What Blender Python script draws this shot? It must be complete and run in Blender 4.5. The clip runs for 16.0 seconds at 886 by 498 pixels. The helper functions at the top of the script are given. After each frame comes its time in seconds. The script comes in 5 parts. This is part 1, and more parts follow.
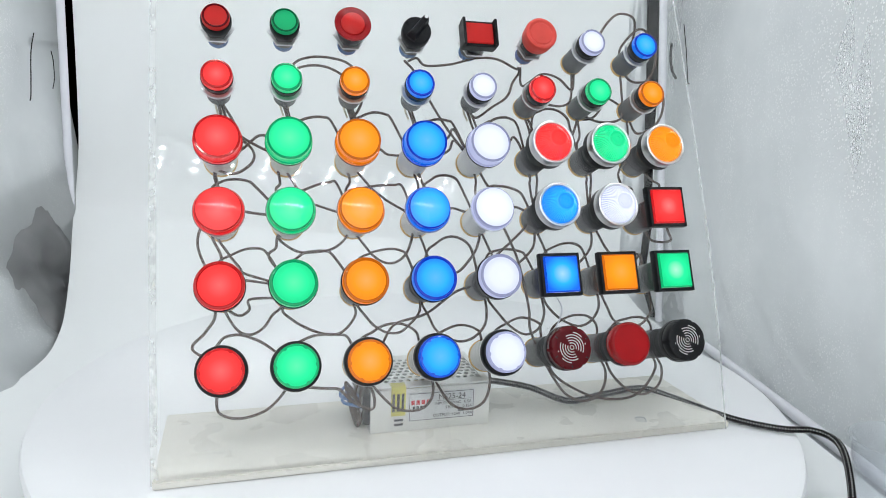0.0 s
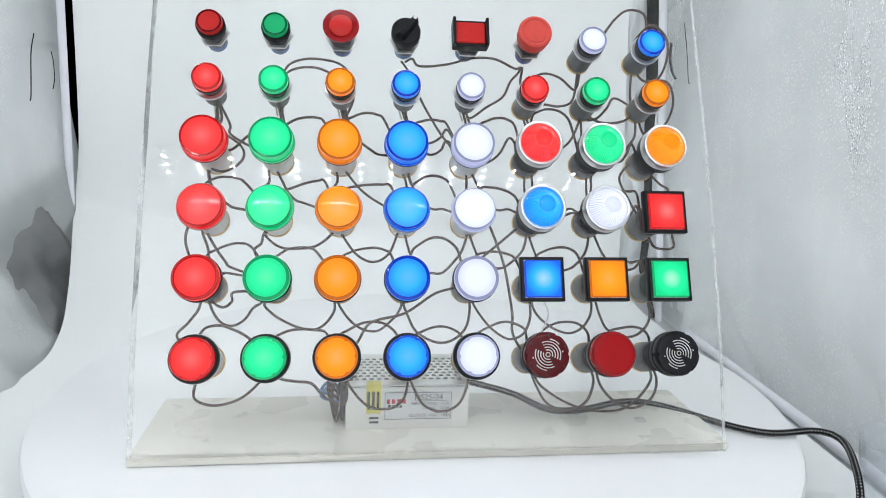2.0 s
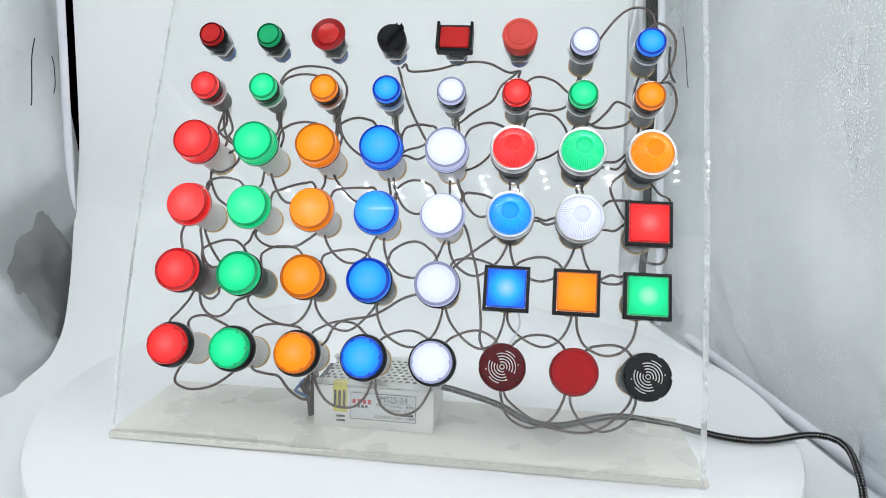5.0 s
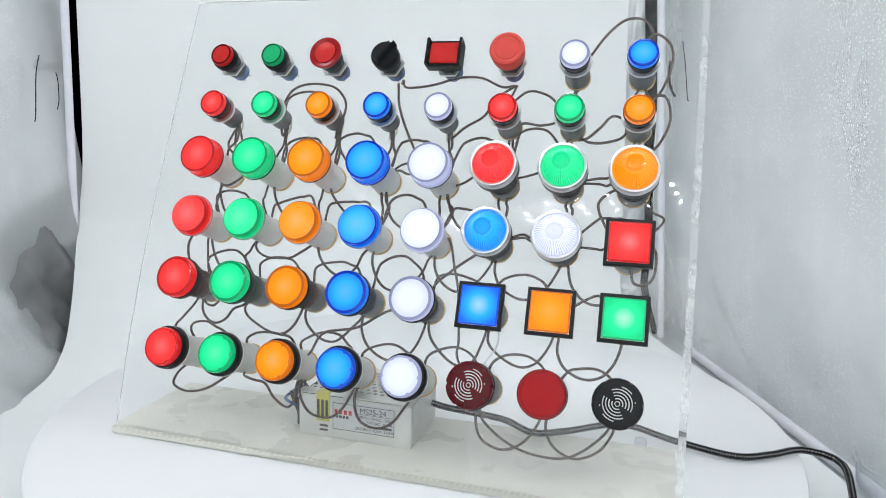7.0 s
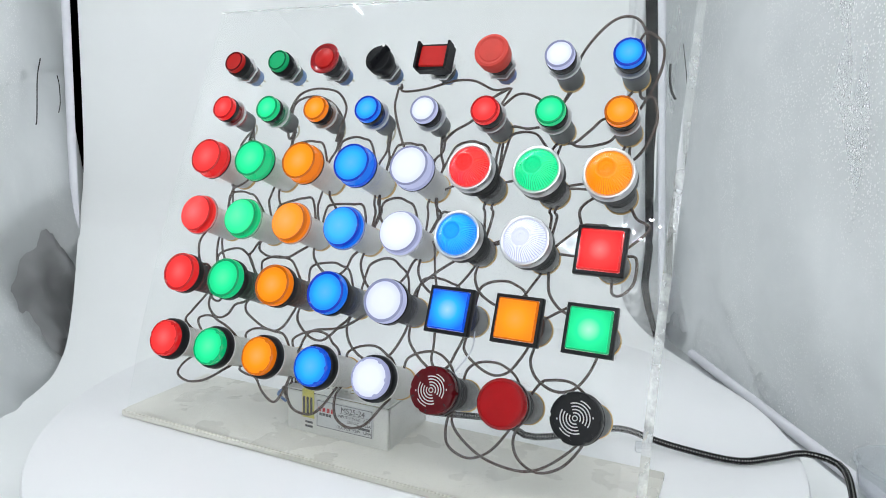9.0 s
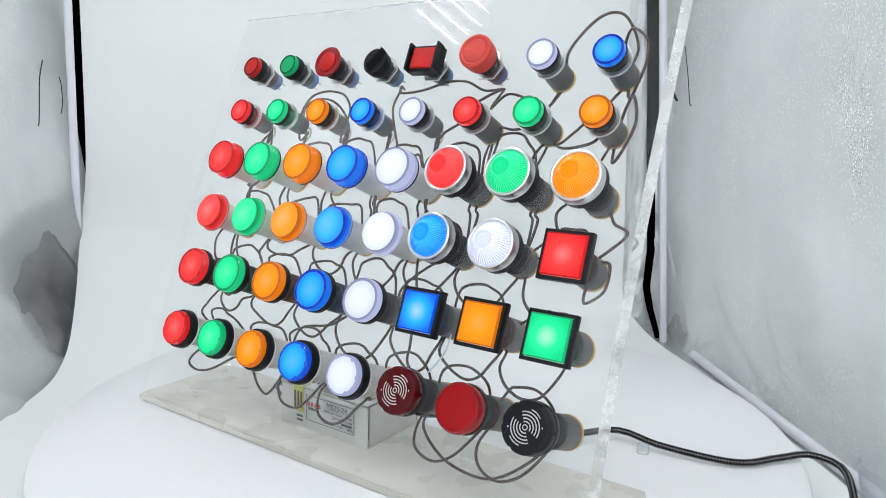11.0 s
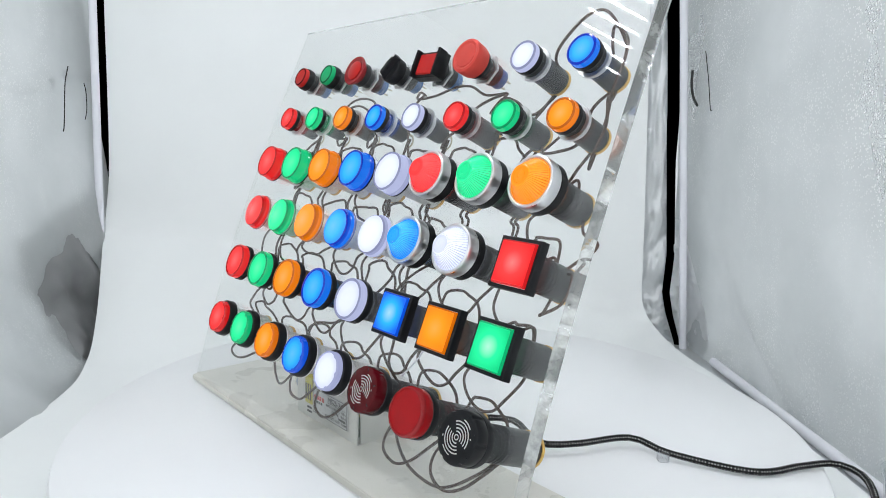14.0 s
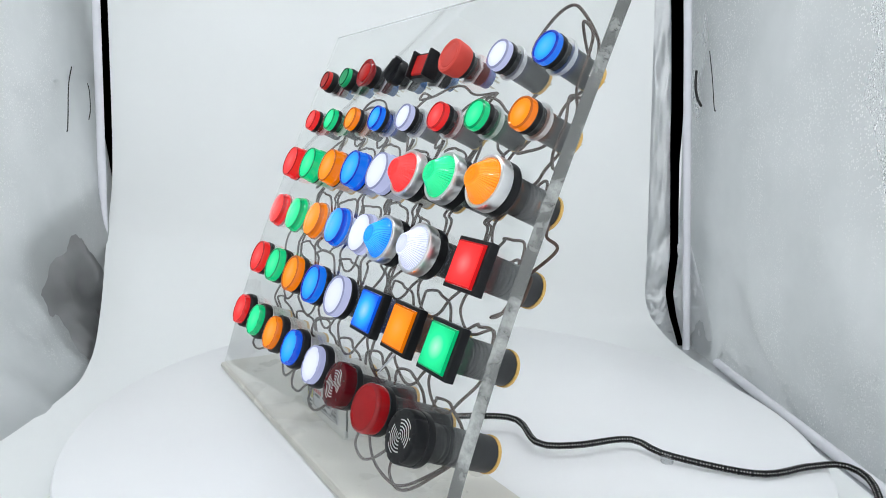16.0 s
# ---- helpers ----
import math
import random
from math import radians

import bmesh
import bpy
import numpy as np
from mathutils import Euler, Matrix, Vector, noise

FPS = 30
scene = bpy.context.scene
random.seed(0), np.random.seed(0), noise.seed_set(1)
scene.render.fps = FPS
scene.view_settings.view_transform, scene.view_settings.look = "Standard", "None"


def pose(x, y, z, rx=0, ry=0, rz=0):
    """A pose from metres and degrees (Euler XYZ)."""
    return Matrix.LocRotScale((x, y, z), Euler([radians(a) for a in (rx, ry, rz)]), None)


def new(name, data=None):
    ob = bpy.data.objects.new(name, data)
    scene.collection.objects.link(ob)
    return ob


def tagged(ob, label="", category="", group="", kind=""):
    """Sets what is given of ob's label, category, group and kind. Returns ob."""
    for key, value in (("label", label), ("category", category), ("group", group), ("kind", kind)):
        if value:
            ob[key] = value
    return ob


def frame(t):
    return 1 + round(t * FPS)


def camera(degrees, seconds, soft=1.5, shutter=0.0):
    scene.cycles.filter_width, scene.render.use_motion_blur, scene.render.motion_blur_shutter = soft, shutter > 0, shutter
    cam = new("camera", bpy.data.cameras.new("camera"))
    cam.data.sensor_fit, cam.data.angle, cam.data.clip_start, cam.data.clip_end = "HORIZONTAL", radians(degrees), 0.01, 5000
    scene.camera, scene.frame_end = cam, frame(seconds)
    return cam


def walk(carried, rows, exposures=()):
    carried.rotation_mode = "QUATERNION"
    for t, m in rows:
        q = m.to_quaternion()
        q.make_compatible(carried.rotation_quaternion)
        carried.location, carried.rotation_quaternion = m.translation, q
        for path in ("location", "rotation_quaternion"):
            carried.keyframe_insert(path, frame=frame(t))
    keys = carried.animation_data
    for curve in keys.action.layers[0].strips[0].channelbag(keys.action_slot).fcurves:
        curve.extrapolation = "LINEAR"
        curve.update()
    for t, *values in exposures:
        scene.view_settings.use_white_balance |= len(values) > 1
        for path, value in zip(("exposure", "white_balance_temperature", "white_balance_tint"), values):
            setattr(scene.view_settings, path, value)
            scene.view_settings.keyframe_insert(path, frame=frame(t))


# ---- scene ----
cam = camera(65.72, 16.0, soft=0.8)
ROWS = [(0, -0.0012, -0.5491, 0.2189, 79.121, -2.028, -1.207),
        (0.5, -0.0011, -0.5491, 0.2190, 79.107, -2.020, -1.201),
        (1, -0.0010, -0.5491, 0.2192, 79.094, -2.012, -1.195),
        (1.5, -0.0009, -0.5492, 0.2194, 79.080, -2.004, -1.200),
        (2, -0.0008, -0.5492, 0.2196, 79.097, -2.011, -1.185),
        (2.5, -0.0007, -0.5492, 0.2198, 79.149, -2.041, -1.209),
        (3, -0.0006, -0.5492, 0.2199, 79.187, -2.025, -1.195),
        (3.5, -0.0004, -0.5492, 0.2201, 79.195, -1.994, -1.191),
        (4, -0.0002, -0.5494, 0.2207, 79.148, -1.977, -1.179),
        (6.5, 0.0008, -0.5502, 0.2233, 79.977, -1.803, -1.000),
        (7, 0.0010, -0.5503, 0.2239, 80.298, -1.728, -0.974),
        (7.5, 0.0012, -0.5502, 0.2241, 80.475, -1.753, -0.930),
        (8, 0.0014, -0.5500, 0.2244, 80.622, -1.705, -0.925),
        (8.5, 0.0016, -0.5499, 0.2247, 80.603, -1.695, -0.915),
        (9, 0.0017, -0.5497, 0.2250, 80.474, -1.713, -0.868),
        (11.5, 0.0015, -0.5500, 0.2260, 80.550, -1.660, -0.660),
        (12, 0.0015, -0.5500, 0.2262, 80.599, -1.673, -0.354),
        (12.5, 0.0015, -0.5500, 0.2264, 80.660, -1.674, -0.299),
        (13, 0.0008, -0.5502, 0.2265, 80.714, -1.664, -0.234),
        (13.5, 0.0001, -0.5504, 0.2267, 80.777, -1.707, 0.276),
        (14, -0.0005, -0.5506, 0.2268, 80.835, -1.710, 0.661),
        (14.5, -0.0012, -0.5507, 0.2269, 80.851, -1.726, 0.762),
        (15, -0.0012, -0.5504, 0.2271, 80.842, -1.725, 0.832),
        (15.5, -0.0011, -0.5500, 0.2272, 80.857, -1.698, 0.833),
        (16, -0.0011, -0.5496, 0.2273, 80.823, -1.714, 0.888)]
walk(cam, [(t, pose(x, y, z, rx, ry, rz)) for t, x, y, z, rx, ry, rz in ROWS])

# ---- light: the room beyond the tent's open front; the tent's own LED bars are built below ----
world = bpy.data.worlds.new("room_light")
scene.world = world
world.use_nodes = True
world.node_tree.nodes["Background"].inputs[0].default_value = (0.93, 0.97, 1.0, 1)
world.node_tree.nodes["Background"].inputs[1].default_value = 1.26
LED_STRENGTH = 215.0
LED_SOFT = 85.0
scene.view_settings.exposure = 0.31


# ---- materials ----
class Nodes:
    """A new node material with its principled shader."""

    def __init__(self, name):
        self.mat = bpy.data.materials.new(name)
        self.mat.use_nodes = True
        self.tree = self.mat.node_tree
        self.bsdf = self.tree.nodes["Principled BSDF"]
        self.out = self.tree.nodes["Material Output"]

    def add(self, kind, **values):
        n = self.tree.nodes.new(kind)
        for k, v in values.items():
            n.inputs[k.replace("_", " ")].default_value = v
        return n

    def link(self, a, b):
        self.tree.links.new(a, b)

    def coords(self, scale=1.0):
        tc = self.add("ShaderNodeTexCoord")
        mp = self.add("ShaderNodeMapping")
        mp.inputs["Scale"].default_value = (scale, scale, scale) if not isinstance(scale, tuple) else scale
        self.link(tc.outputs["Object"], mp.inputs["Vector"])
        return mp.outputs["Vector"]

    def noise(self, scale, detail=4.0, rough=0.55, vec=None):
        n = self.add("ShaderNodeTexNoise", Scale=scale, Detail=detail, Roughness=rough)
        self.link(vec or self.coords(), n.inputs["Vector"])
        return n.outputs["Fac"]

    def ramp(self, fac, stops):
        n = self.add("ShaderNodeValToRGB")
        els = n.color_ramp.elements
        while len(els) < len(stops):
            els.new(0.5)
        for e, (p, c) in zip(els, stops):
            e.position, e.color = p, (*c, 1) if len(c) == 3 else c
        self.link(fac, n.inputs["Fac"])
        return n.outputs["Color"]

    def bump(self, height, strength=0.2, distance=0.001):
        n = self.add("ShaderNodeBump", Strength=strength, Distance=distance)
        self.link(height, n.inputs["Height"])
        self.link(n.outputs["Normal"], self.bsdf.inputs["Normal"])


def plastic(name, colour, rough=0.4, spread=0.12, scale=300.0, metal=0.0, bump=0.06, coat=0.0, alpha=1.0, spec=0.5):
    """Moulded plastic or metal with fine mottling, scuffs in the gloss and a faint grain."""
    m = Nodes(name)
    v = m.noise(scale * 0.15)
    lo = tuple(c * (1 - spread) for c in colour)
    hi = tuple(min(1, c * (1 + spread)) for c in colour)
    m.link(m.ramp(v, [(0.3, lo), (0.7, hi)]), m.bsdf.inputs["Base Color"])
    r = m.ramp(m.noise(scale * 0.4), [(0.3, (rough * 0.8,) * 3), (0.75, (min(1, rough * 1.3),) * 3)])
    m.link(r, m.bsdf.inputs["Roughness"])
    m.bsdf.inputs["Metallic"].default_value = metal
    m.bsdf.inputs["Coat Weight"].default_value = coat
    m.bsdf.inputs["Alpha"].default_value = alpha
    m.bsdf.inputs["Specular IOR Level"].default_value = spec
    if bump:
        m.bump(m.noise(scale * 4), bump, 0.0003)
    return m.mat


# colour of each lamp: deep plastic tint, glow at the middle, glow at the rim
TINTS = {
    "red": ((0.62, 0.02, 0.02), (1.0, 0.045, 0.045), (0.72, 0.006, 0.010)),
    "green": ((0.0, 0.42, 0.18), (0.016, 0.82, 0.32), (0.0, 0.50, 0.17)),
    "orange": ((0.70, 0.22, 0.01), (1.0, 0.275, 0.002), (0.80, 0.165, 0.0)),
    "blue": ((0.01, 0.08, 0.60), (0.016, 0.44, 1.0), (0.0, 0.035, 0.80)),
    "white": ((0.62, 0.64, 0.74), (0.66, 0.71, 0.92), (0.38, 0.42, 0.74)),
}


def glow(name, tint, radius, power, rings=0.0, rough=0.07, edge=False, pale=0.05, fade=0.8, ribs=0):
    """A lit lens: tinted glossy plastic, with the light of the LED behind it strongest in the middle."""
    deep, mid, rim = TINTS[tint]
    m = Nodes(name)
    m.bsdf.inputs["Base Color"].default_value = (*[c * (0.12 if edge else 0.35) for c in deep], 1)
    m.bsdf.inputs["Roughness"].default_value = rough
    m.bsdf.inputs["Specular IOR Level"].default_value = (0.5 if edge else 0.18) if not rings else 0.55
    m.bsdf.inputs["Coat Weight"].default_value = 0.0
    m.bsdf.inputs["Coat Roughness"].default_value = 0.04
    vec = m.coords((1, 1, 0))
    ln = m.add("ShaderNodeVectorMath")
    ln.operation = "LENGTH"
    m.link(vec, ln.inputs[0])
    dv = m.add("ShaderNodeMath")
    dv.operation = "DIVIDE"
    m.link(ln.outputs["Value"], dv.inputs[0])
    dv.inputs[1].default_value = radius
    if edge:
        tone = tuple(a * fade + b * (1 - fade) for a, b in zip(mid, rim))
        m.bsdf.inputs["Emission Color"].default_value = (*tone, 1)
        m.bsdf.inputs["Emission Strength"].default_value = power
    else:
        blend = tuple(a * fade + b * (1 - fade) for a, b in zip(mid, rim))
        core = tuple(a + pale * (1.0 - a) for a in mid)
        m.link(m.ramp(dv.outputs[0], [(0.0, core), (0.62 if fade > 0.5 else 0.42, mid), (0.95 if fade > 0.5 else 0.85, blend)]), m.bsdf.inputs["Emission Color"])
        m.bsdf.inputs["Emission Strength"].default_value = power
    if ribs:
        # moulded inner ribs dim the light behind them
        m.bsdf.inputs["Specular IOR Level"].default_value = 0.5
        sep = m.add("ShaderNodeSeparateXYZ")
        m.link(vec, sep.inputs[0])
        at = m.add("ShaderNodeMath")
        at.operation = "ARCTAN2"
        m.link(sep.outputs["Y"], at.inputs[0])
        m.link(sep.outputs["X"], at.inputs[1])
        tm = m.add("ShaderNodeMath")
        tm.operation = "MULTIPLY"
        tm.inputs[1].default_value = ribs
        m.link(at.outputs[0], tm.inputs[0])
        sn = m.add("ShaderNodeMath")
        sn.operation = "SINE"
        m.link(tm.outputs[0], sn.inputs[0])
        m.link(m.ramp(sn.outputs[0], [(0.25, (power * 1.08,) * 3), (0.85, (power * 0.55,) * 3)]), m.bsdf.inputs["Emission Strength"])
    if rings > 1:
        wv = m.add("ShaderNodeMath")
        wv.operation = "SINE"
        mu = m.add("ShaderNodeMath")
        mu.operation = "MULTIPLY"
        mu.inputs[1].default_value = rings
        m.link(ln.outputs["Value"], mu.inputs[0])
        m.link(mu.outputs[0], wv.inputs[0])
        m.bump(wv.outputs[0], 1.0, 0.00011)
    else:
        m.bump(m.noise(900), 0.03, 0.0002)
    return m.mat


def clear(name, tint=(0.99, 0.995, 0.992), haze=0.012, rough=0.02, grey=(0.8, 0.82, 0.8), scratch=True, gloss=1.0):
    """Clear acrylic: see-through with a mirror-like gloss and a little haze and dust."""
    m = Nodes(name)
    tr = m.add("ShaderNodeBsdfTransparent")
    tr.inputs[0].default_value = (*tint, 1)
    gl = m.add("ShaderNodeBsdfGlossy", Roughness=rough)
    lw = m.add("ShaderNodeLayerWeight")
    lw.inputs["Blend"].default_value = 0.5
    pw = m.add("ShaderNodeMath")
    pw.operation = "POWER"
    pw.inputs[1].default_value = 5.0
    m.link(lw.outputs["Facing"], pw.inputs[0])
    fr = m.add("ShaderNodeMath")
    fr.operation = "MULTIPLY_ADD"
    fr.inputs[1].default_value = 0.8 * gloss
    fr.inputs[2].default_value = 0.035 * gloss
    m.link(pw.outputs[0], fr.inputs[0])
    mix = m.add("ShaderNodeMixShader")
    m.link(fr.outputs[0], mix.inputs[0])
    m.link(tr.outputs[0], mix.inputs[1])
    m.link(gl.outputs[0], mix.inputs[2])
    df = m.add("ShaderNodeBsdfDiffuse")
    df.inputs[0].default_value = (*grey, 1)
    mix2 = m.add("ShaderNodeMixShader")
    if scratch:
        v = m.ramp(m.noise(26, 6, 0.7), [(0.45, (haze * 0.5,) * 3), (0.8, (haze * 2,) * 3)])
        m.link(v, mix2.inputs[0])
    else:
        mix2.inputs[0].default_value = haze
    m.link(mix.outputs[0], mix2.inputs[1])
    m.link(df.outputs[0], mix2.inputs[2])
    m.link(mix2.outputs[0], m.out.inputs["Surface"])
    return m.mat


def silver_cloth(name, low=0.50, high=0.78, relief=0.34):
    """Crinkled aluminised tent lining: soft grey sheen with sparkling grain."""
    m = Nodes(name)
    vec = m.coords()
    big = m.noise(5.0, 5, 0.6, vec)
    grey = m.ramp(big, [(0.25, (0.65, 0.67, 0.675)), (0.75, (0.82, 0.835, 0.84))])
    m.bsdf.inputs["Metallic"].default_value = 0.75
    vo = m.add("ShaderNodeTexVoronoi", Scale=430.0)
    m.link(vec, vo.inputs["Vector"])
    stretched = m.coords((1, 1, 0.3))
    folds = m.noise(9.0, 2, 0.45, stretched)
    patch = m.ramp(m.noise(7.0, 3, 0.6, m.coords((1, 1, 0.35))), [(low, (0.0,) * 3), (high, (1.0,) * 3)])
    m.link(m.ramp(patch, [(0.0, (0.44,) * 3), (1.0, (0.25,) * 3)]), m.bsdf.inputs["Roughness"])
    # glints of light on the grain, painted as white dots in the colour
    painted_glint = m.add("ShaderNodeMath")
    painted_glint.operation = "MULTIPLY"
    m.link(m.ramp(vo.outputs["Distance"], [(0.34, (1.0,) * 3), (0.50, (0.0,) * 3)]), painted_glint.inputs[0])
    pick = m.add("ShaderNodeMath")
    pick.operation = "MULTIPLY"
    m.link(m.ramp(vo.outputs["Color"], [(0.50, (0.0,) * 3), (0.62, (1.0,) * 3)]), pick.inputs[0])
    m.link(patch, pick.inputs[1])
    m.link(pick.outputs[0], painted_glint.inputs[1])
    tone = m.add("ShaderNodeMixRGB")
    tone.inputs[2].default_value = (0.99, 0.99, 0.99, 1)
    m.link(painted_glint.outputs[0], tone.inputs[0])
    m.link(grey, tone.inputs[1])
    m.link(tone.outputs[0], m.bsdf.inputs["Base Color"])
    gr = m.add("ShaderNodeMath")
    gr.operation = "MULTIPLY"
    sq = m.add("ShaderNodeMath")
    sq.operation = "POWER"
    sq.inputs[1].default_value = 2.0
    m.link(vo.outputs["Distance"], sq.inputs[0])
    m.link(sq.outputs[0], gr.inputs[0])
    m.link(pick.outputs[0], gr.inputs[1])
    b1 = m.add("ShaderNodeBump", Strength=relief, Distance=0.012)
    m.link(folds, b1.inputs["Height"])
    b2 = m.add("ShaderNodeBump", Strength=1.0, Distance=0.0011)
    b2.invert = True
    m.link(gr.outputs[0], b2.inputs["Height"])
    m.link(b1.outputs["Normal"], b2.inputs["Normal"])
    m.link(b2.outputs["Normal"], m.bsdf.inputs["Normal"])
    return m.mat


def braid(name):
    """Woven black sleeve with pale flecks between the strands."""
    m = Nodes(name)
    vec = m.coords((1, 1, 1))
    sep = m.add("ShaderNodeSeparateXYZ")
    m.link(vec, sep.inputs[0])
    at = m.add("ShaderNodeMath")
    at.operation = "ARCTAN2"
    m.link(sep.outputs["X"], at.inputs[0])
    m.link(sep.outputs["Y"], at.inputs[1])
    cmb = m.add("ShaderNodeCombineXYZ")
    m.link(at.outputs[0], cmb.inputs[0])
    zs = m.add("ShaderNodeMath")
    zs.operation = "MULTIPLY"
    zs.inputs[1].default_value = 1000.0
    m.link(sep.outputs["Z"], zs.inputs[0])
    m.link(zs.outputs[0], cmb.inputs[1])

    def wave(sign):
        a = m.add("ShaderNodeMath")
        a.operation = "MULTIPLY"
        a.inputs[1].default_value = 3.0 * sign
        m.link(at.outputs[0], a.inputs[0])
        b = m.add("ShaderNodeMath")
        b.operation = "MULTIPLY_ADD"
        b.inputs[1].default_value = 1.57
        m.link(zs.outputs[0], b.inputs[0])
        m.link(a.outputs[0], b.inputs[2])
        s = m.add("ShaderNodeMath")
        s.operation = "SINE"
        m.link(b.outputs[0], s.inputs[0])
        return s.outputs[0]

    mx = m.add("ShaderNodeMath")
    mx.operation = "MULTIPLY"
    m.link(wave(1), mx.inputs[0])
    m.link(wave(-1), mx.inputs[1])
    m.link(m.ramp(mx.outputs[0], [(0.55, (0.006, 0.006, 0.007)), (0.72, (0.60, 0.60, 0.58))]), m.bsdf.inputs["Base Color"])
    m.bsdf.inputs["Roughness"].default_value = 0.6
    m.bsdf.inputs["Specular IOR Level"].default_value = 0.15
    m.bump(mx.outputs[0], 0.4, 0.0006)
    return m.mat


BLACK = plastic("black_plastic", (0.008, 0.0085, 0.010), 0.34, spec=0.22)
BODY = plastic("grey_body_plastic", (0.040, 0.042, 0.045), 0.36, spec=0.22)
PALE = plastic("pale_body_plastic", (0.80, 0.80, 0.77), 0.35, alpha=0.82)
SWITCH_BLUE = plastic("blue_insert_plastic", (0.06, 0.15, 0.36), 0.4)
AMBER = plastic("amber_resin", (0.68, 0.42, 0.12), 0.3)
CHROME = plastic("chrome", (0.78, 0.78, 0.79), 0.33, metal=1.0, spread=0.05)
TIN = plastic("tinned_brass", (0.62, 0.56, 0.44), 0.35, metal=1.0)
ALU = plastic("brushed_aluminium", (0.74, 0.74, 0.72), 0.42, metal=0.75, spread=0.06)
RED_MATT = plastic("red_button_plastic", (0.50, 0.012, 0.010), 0.40, spec=0.25)
RED_SOFT = plastic("faded_red_plastic", (0.62, 0.065, 0.05), 0.5, spec=0.25)
RED_RIM = plastic("clear_red_plastic", (0.28, 0.008, 0.011), 0.12, spec=0.3)
RED_LAMP = plastic("unlit_red_lens", (0.36, 0.003, 0.006), 0.12, spec=0.2)
RED_DARK = plastic("dark_red_plastic", (0.085, 0.002, 0.005), 0.14, spec=0.22)
GREEN_MATT = plastic("green_button_plastic", (0.002, 0.40, 0.14), 0.40, spec=0.25)
GREEN_DARK = plastic("dark_green_plastic", (0.001, 0.10, 0.035), 0.14, spec=0.3)
WHITE_MARK = plastic("white_print", (0.78, 0.78, 0.78), 0.5)
WIRE = plastic("brown_grey_wire", (0.078, 0.050, 0.040), 0.5, scale=200, spec=0.25)
SHEET = plastic("white_pvc_sheet", (0.90, 0.915, 0.91), 0.5, spread=0.02, scale=30, bump=0.02)
DISC = plastic("white_turntable", (0.91, 0.915, 0.925), 0.35, spread=0.015, scale=40, bump=0.02)
TUBE = plastic("white_tube", (0.80, 0.80, 0.85), 0.4, spread=0.03)
VELCRO = plastic("black_velcro", (0.006, 0.006, 0.007), 0.9, bump=0.5, spec=0.1)
BASE = plastic("hazy_acrylic_base", (0.74, 0.72, 0.66), 0.28, spread=0.05, scale=60, bump=0.02)
SILVER = silver_cloth("silver_lining")
SPARKLING = silver_cloth("sparkling_silver_lining", 0.44, 0.66, 0.34)
FOIL = plastic("crumpled_silver_foil", (0.93, 0.94, 0.95), 0.36, spread=0.05, scale=120, metal=0.5, bump=0.6)
# darkened metal: the low left corner's shade put into the colour
SHADE_LINING = plastic("shade_lining", (0.34, 0.34, 0.345), 0.34, spread=0.9, scale=24, metal=0.85, bump=0.25)
BRAID = braid("braided_sleeve")


def acrylic(name, haze=0.012, rough=0.0, straight=0.0):
    """Solid clear acrylic with true refraction, and a pale haze for dust, fine scratches and painted edge light."""
    m = Nodes(name)
    gl = m.add("ShaderNodeBsdfGlass", Roughness=rough, IOR=1.49)
    gl.inputs["Color"].default_value = (0.992, 0.997, 0.994, 1)
    df = m.add("ShaderNodeBsdfDiffuse")
    df.inputs[0].default_value = (0.80, 0.82, 0.80, 1)
    mix = m.add("ShaderNodeMixShader")
    m.link(m.ramp(m.noise(26, 6, 0.7), [(0.45, (haze * 0.4,) * 3), (0.8, (haze * 2,) * 3)]), mix.inputs[0])
    tr = m.add("ShaderNodeBsdfTransparent")
    body = m.add("ShaderNodeMixShader")
    body.inputs[0].default_value = straight
    m.link(gl.outputs[0], body.inputs[1])
    m.link(tr.outputs[0], body.inputs[2])
    m.link(body.outputs[0], mix.inputs[1])
    m.link(df.outputs[0], mix.inputs[2])
    m.link(mix.outputs[0], m.out.inputs["Surface"])
    return m.mat


ACRYLIC = acrylic("clear_acrylic")
# heavy pale haze here paints in the brightness of light inside the bevel
SAWN = acrylic("bevelled_acrylic_edge", 0.52, 0.03, 0.75)
CLEAR_RIM = clear("clear_plastic_rim", (0.97, 0.975, 0.985), 0.12, 0.05, (0.85, 0.86, 0.9))
CUP = clear("clear_plastic_cup", (0.95, 0.96, 0.97), 0.10, 0.05, (0.8, 0.82, 0.85))
TAPE = plastic("yellow_label", (0.62, 0.57, 0.12), 0.45, spread=0.2)
LABEL = plastic("silver_label", (0.66, 0.67, 0.68), 0.4, metal=0.3, spread=0.04)
PRINT = plastic("dark_print", (0.05, 0.05, 0.055), 0.5)
PRINT_RED = plastic("red_print", (0.55, 0.03, 0.04), 0.5)
STITCH = plastic("dark_thread", (0.03, 0.03, 0.03), 0.8)


def led_chip(name, strength):
    m = Nodes(name)
    m.bsdf.inputs["Emission Color"].default_value = (0.93, 0.97, 1.0, 1)
    m.bsdf.inputs["Emission Strength"].default_value = strength
    return m.mat


LED = led_chip("white_led", LED_STRENGTH)
SOFT_LED = led_chip("soft_white_led", LED_SOFT)


# ---- mesh helpers ----
def finish(bm, name, material, angle=35):
    me = bpy.data.meshes.new(name)
    bmesh.ops.recalc_face_normals(bm, faces=bm.faces)
    bm.to_mesh(me)
    bm.free()
    for mt in material if isinstance(material, (list, tuple)) else [material]:
        me.materials.append(mt)
    me.shade_smooth()
    me.set_sharp_from_angle(angle=radians(angle))
    return me


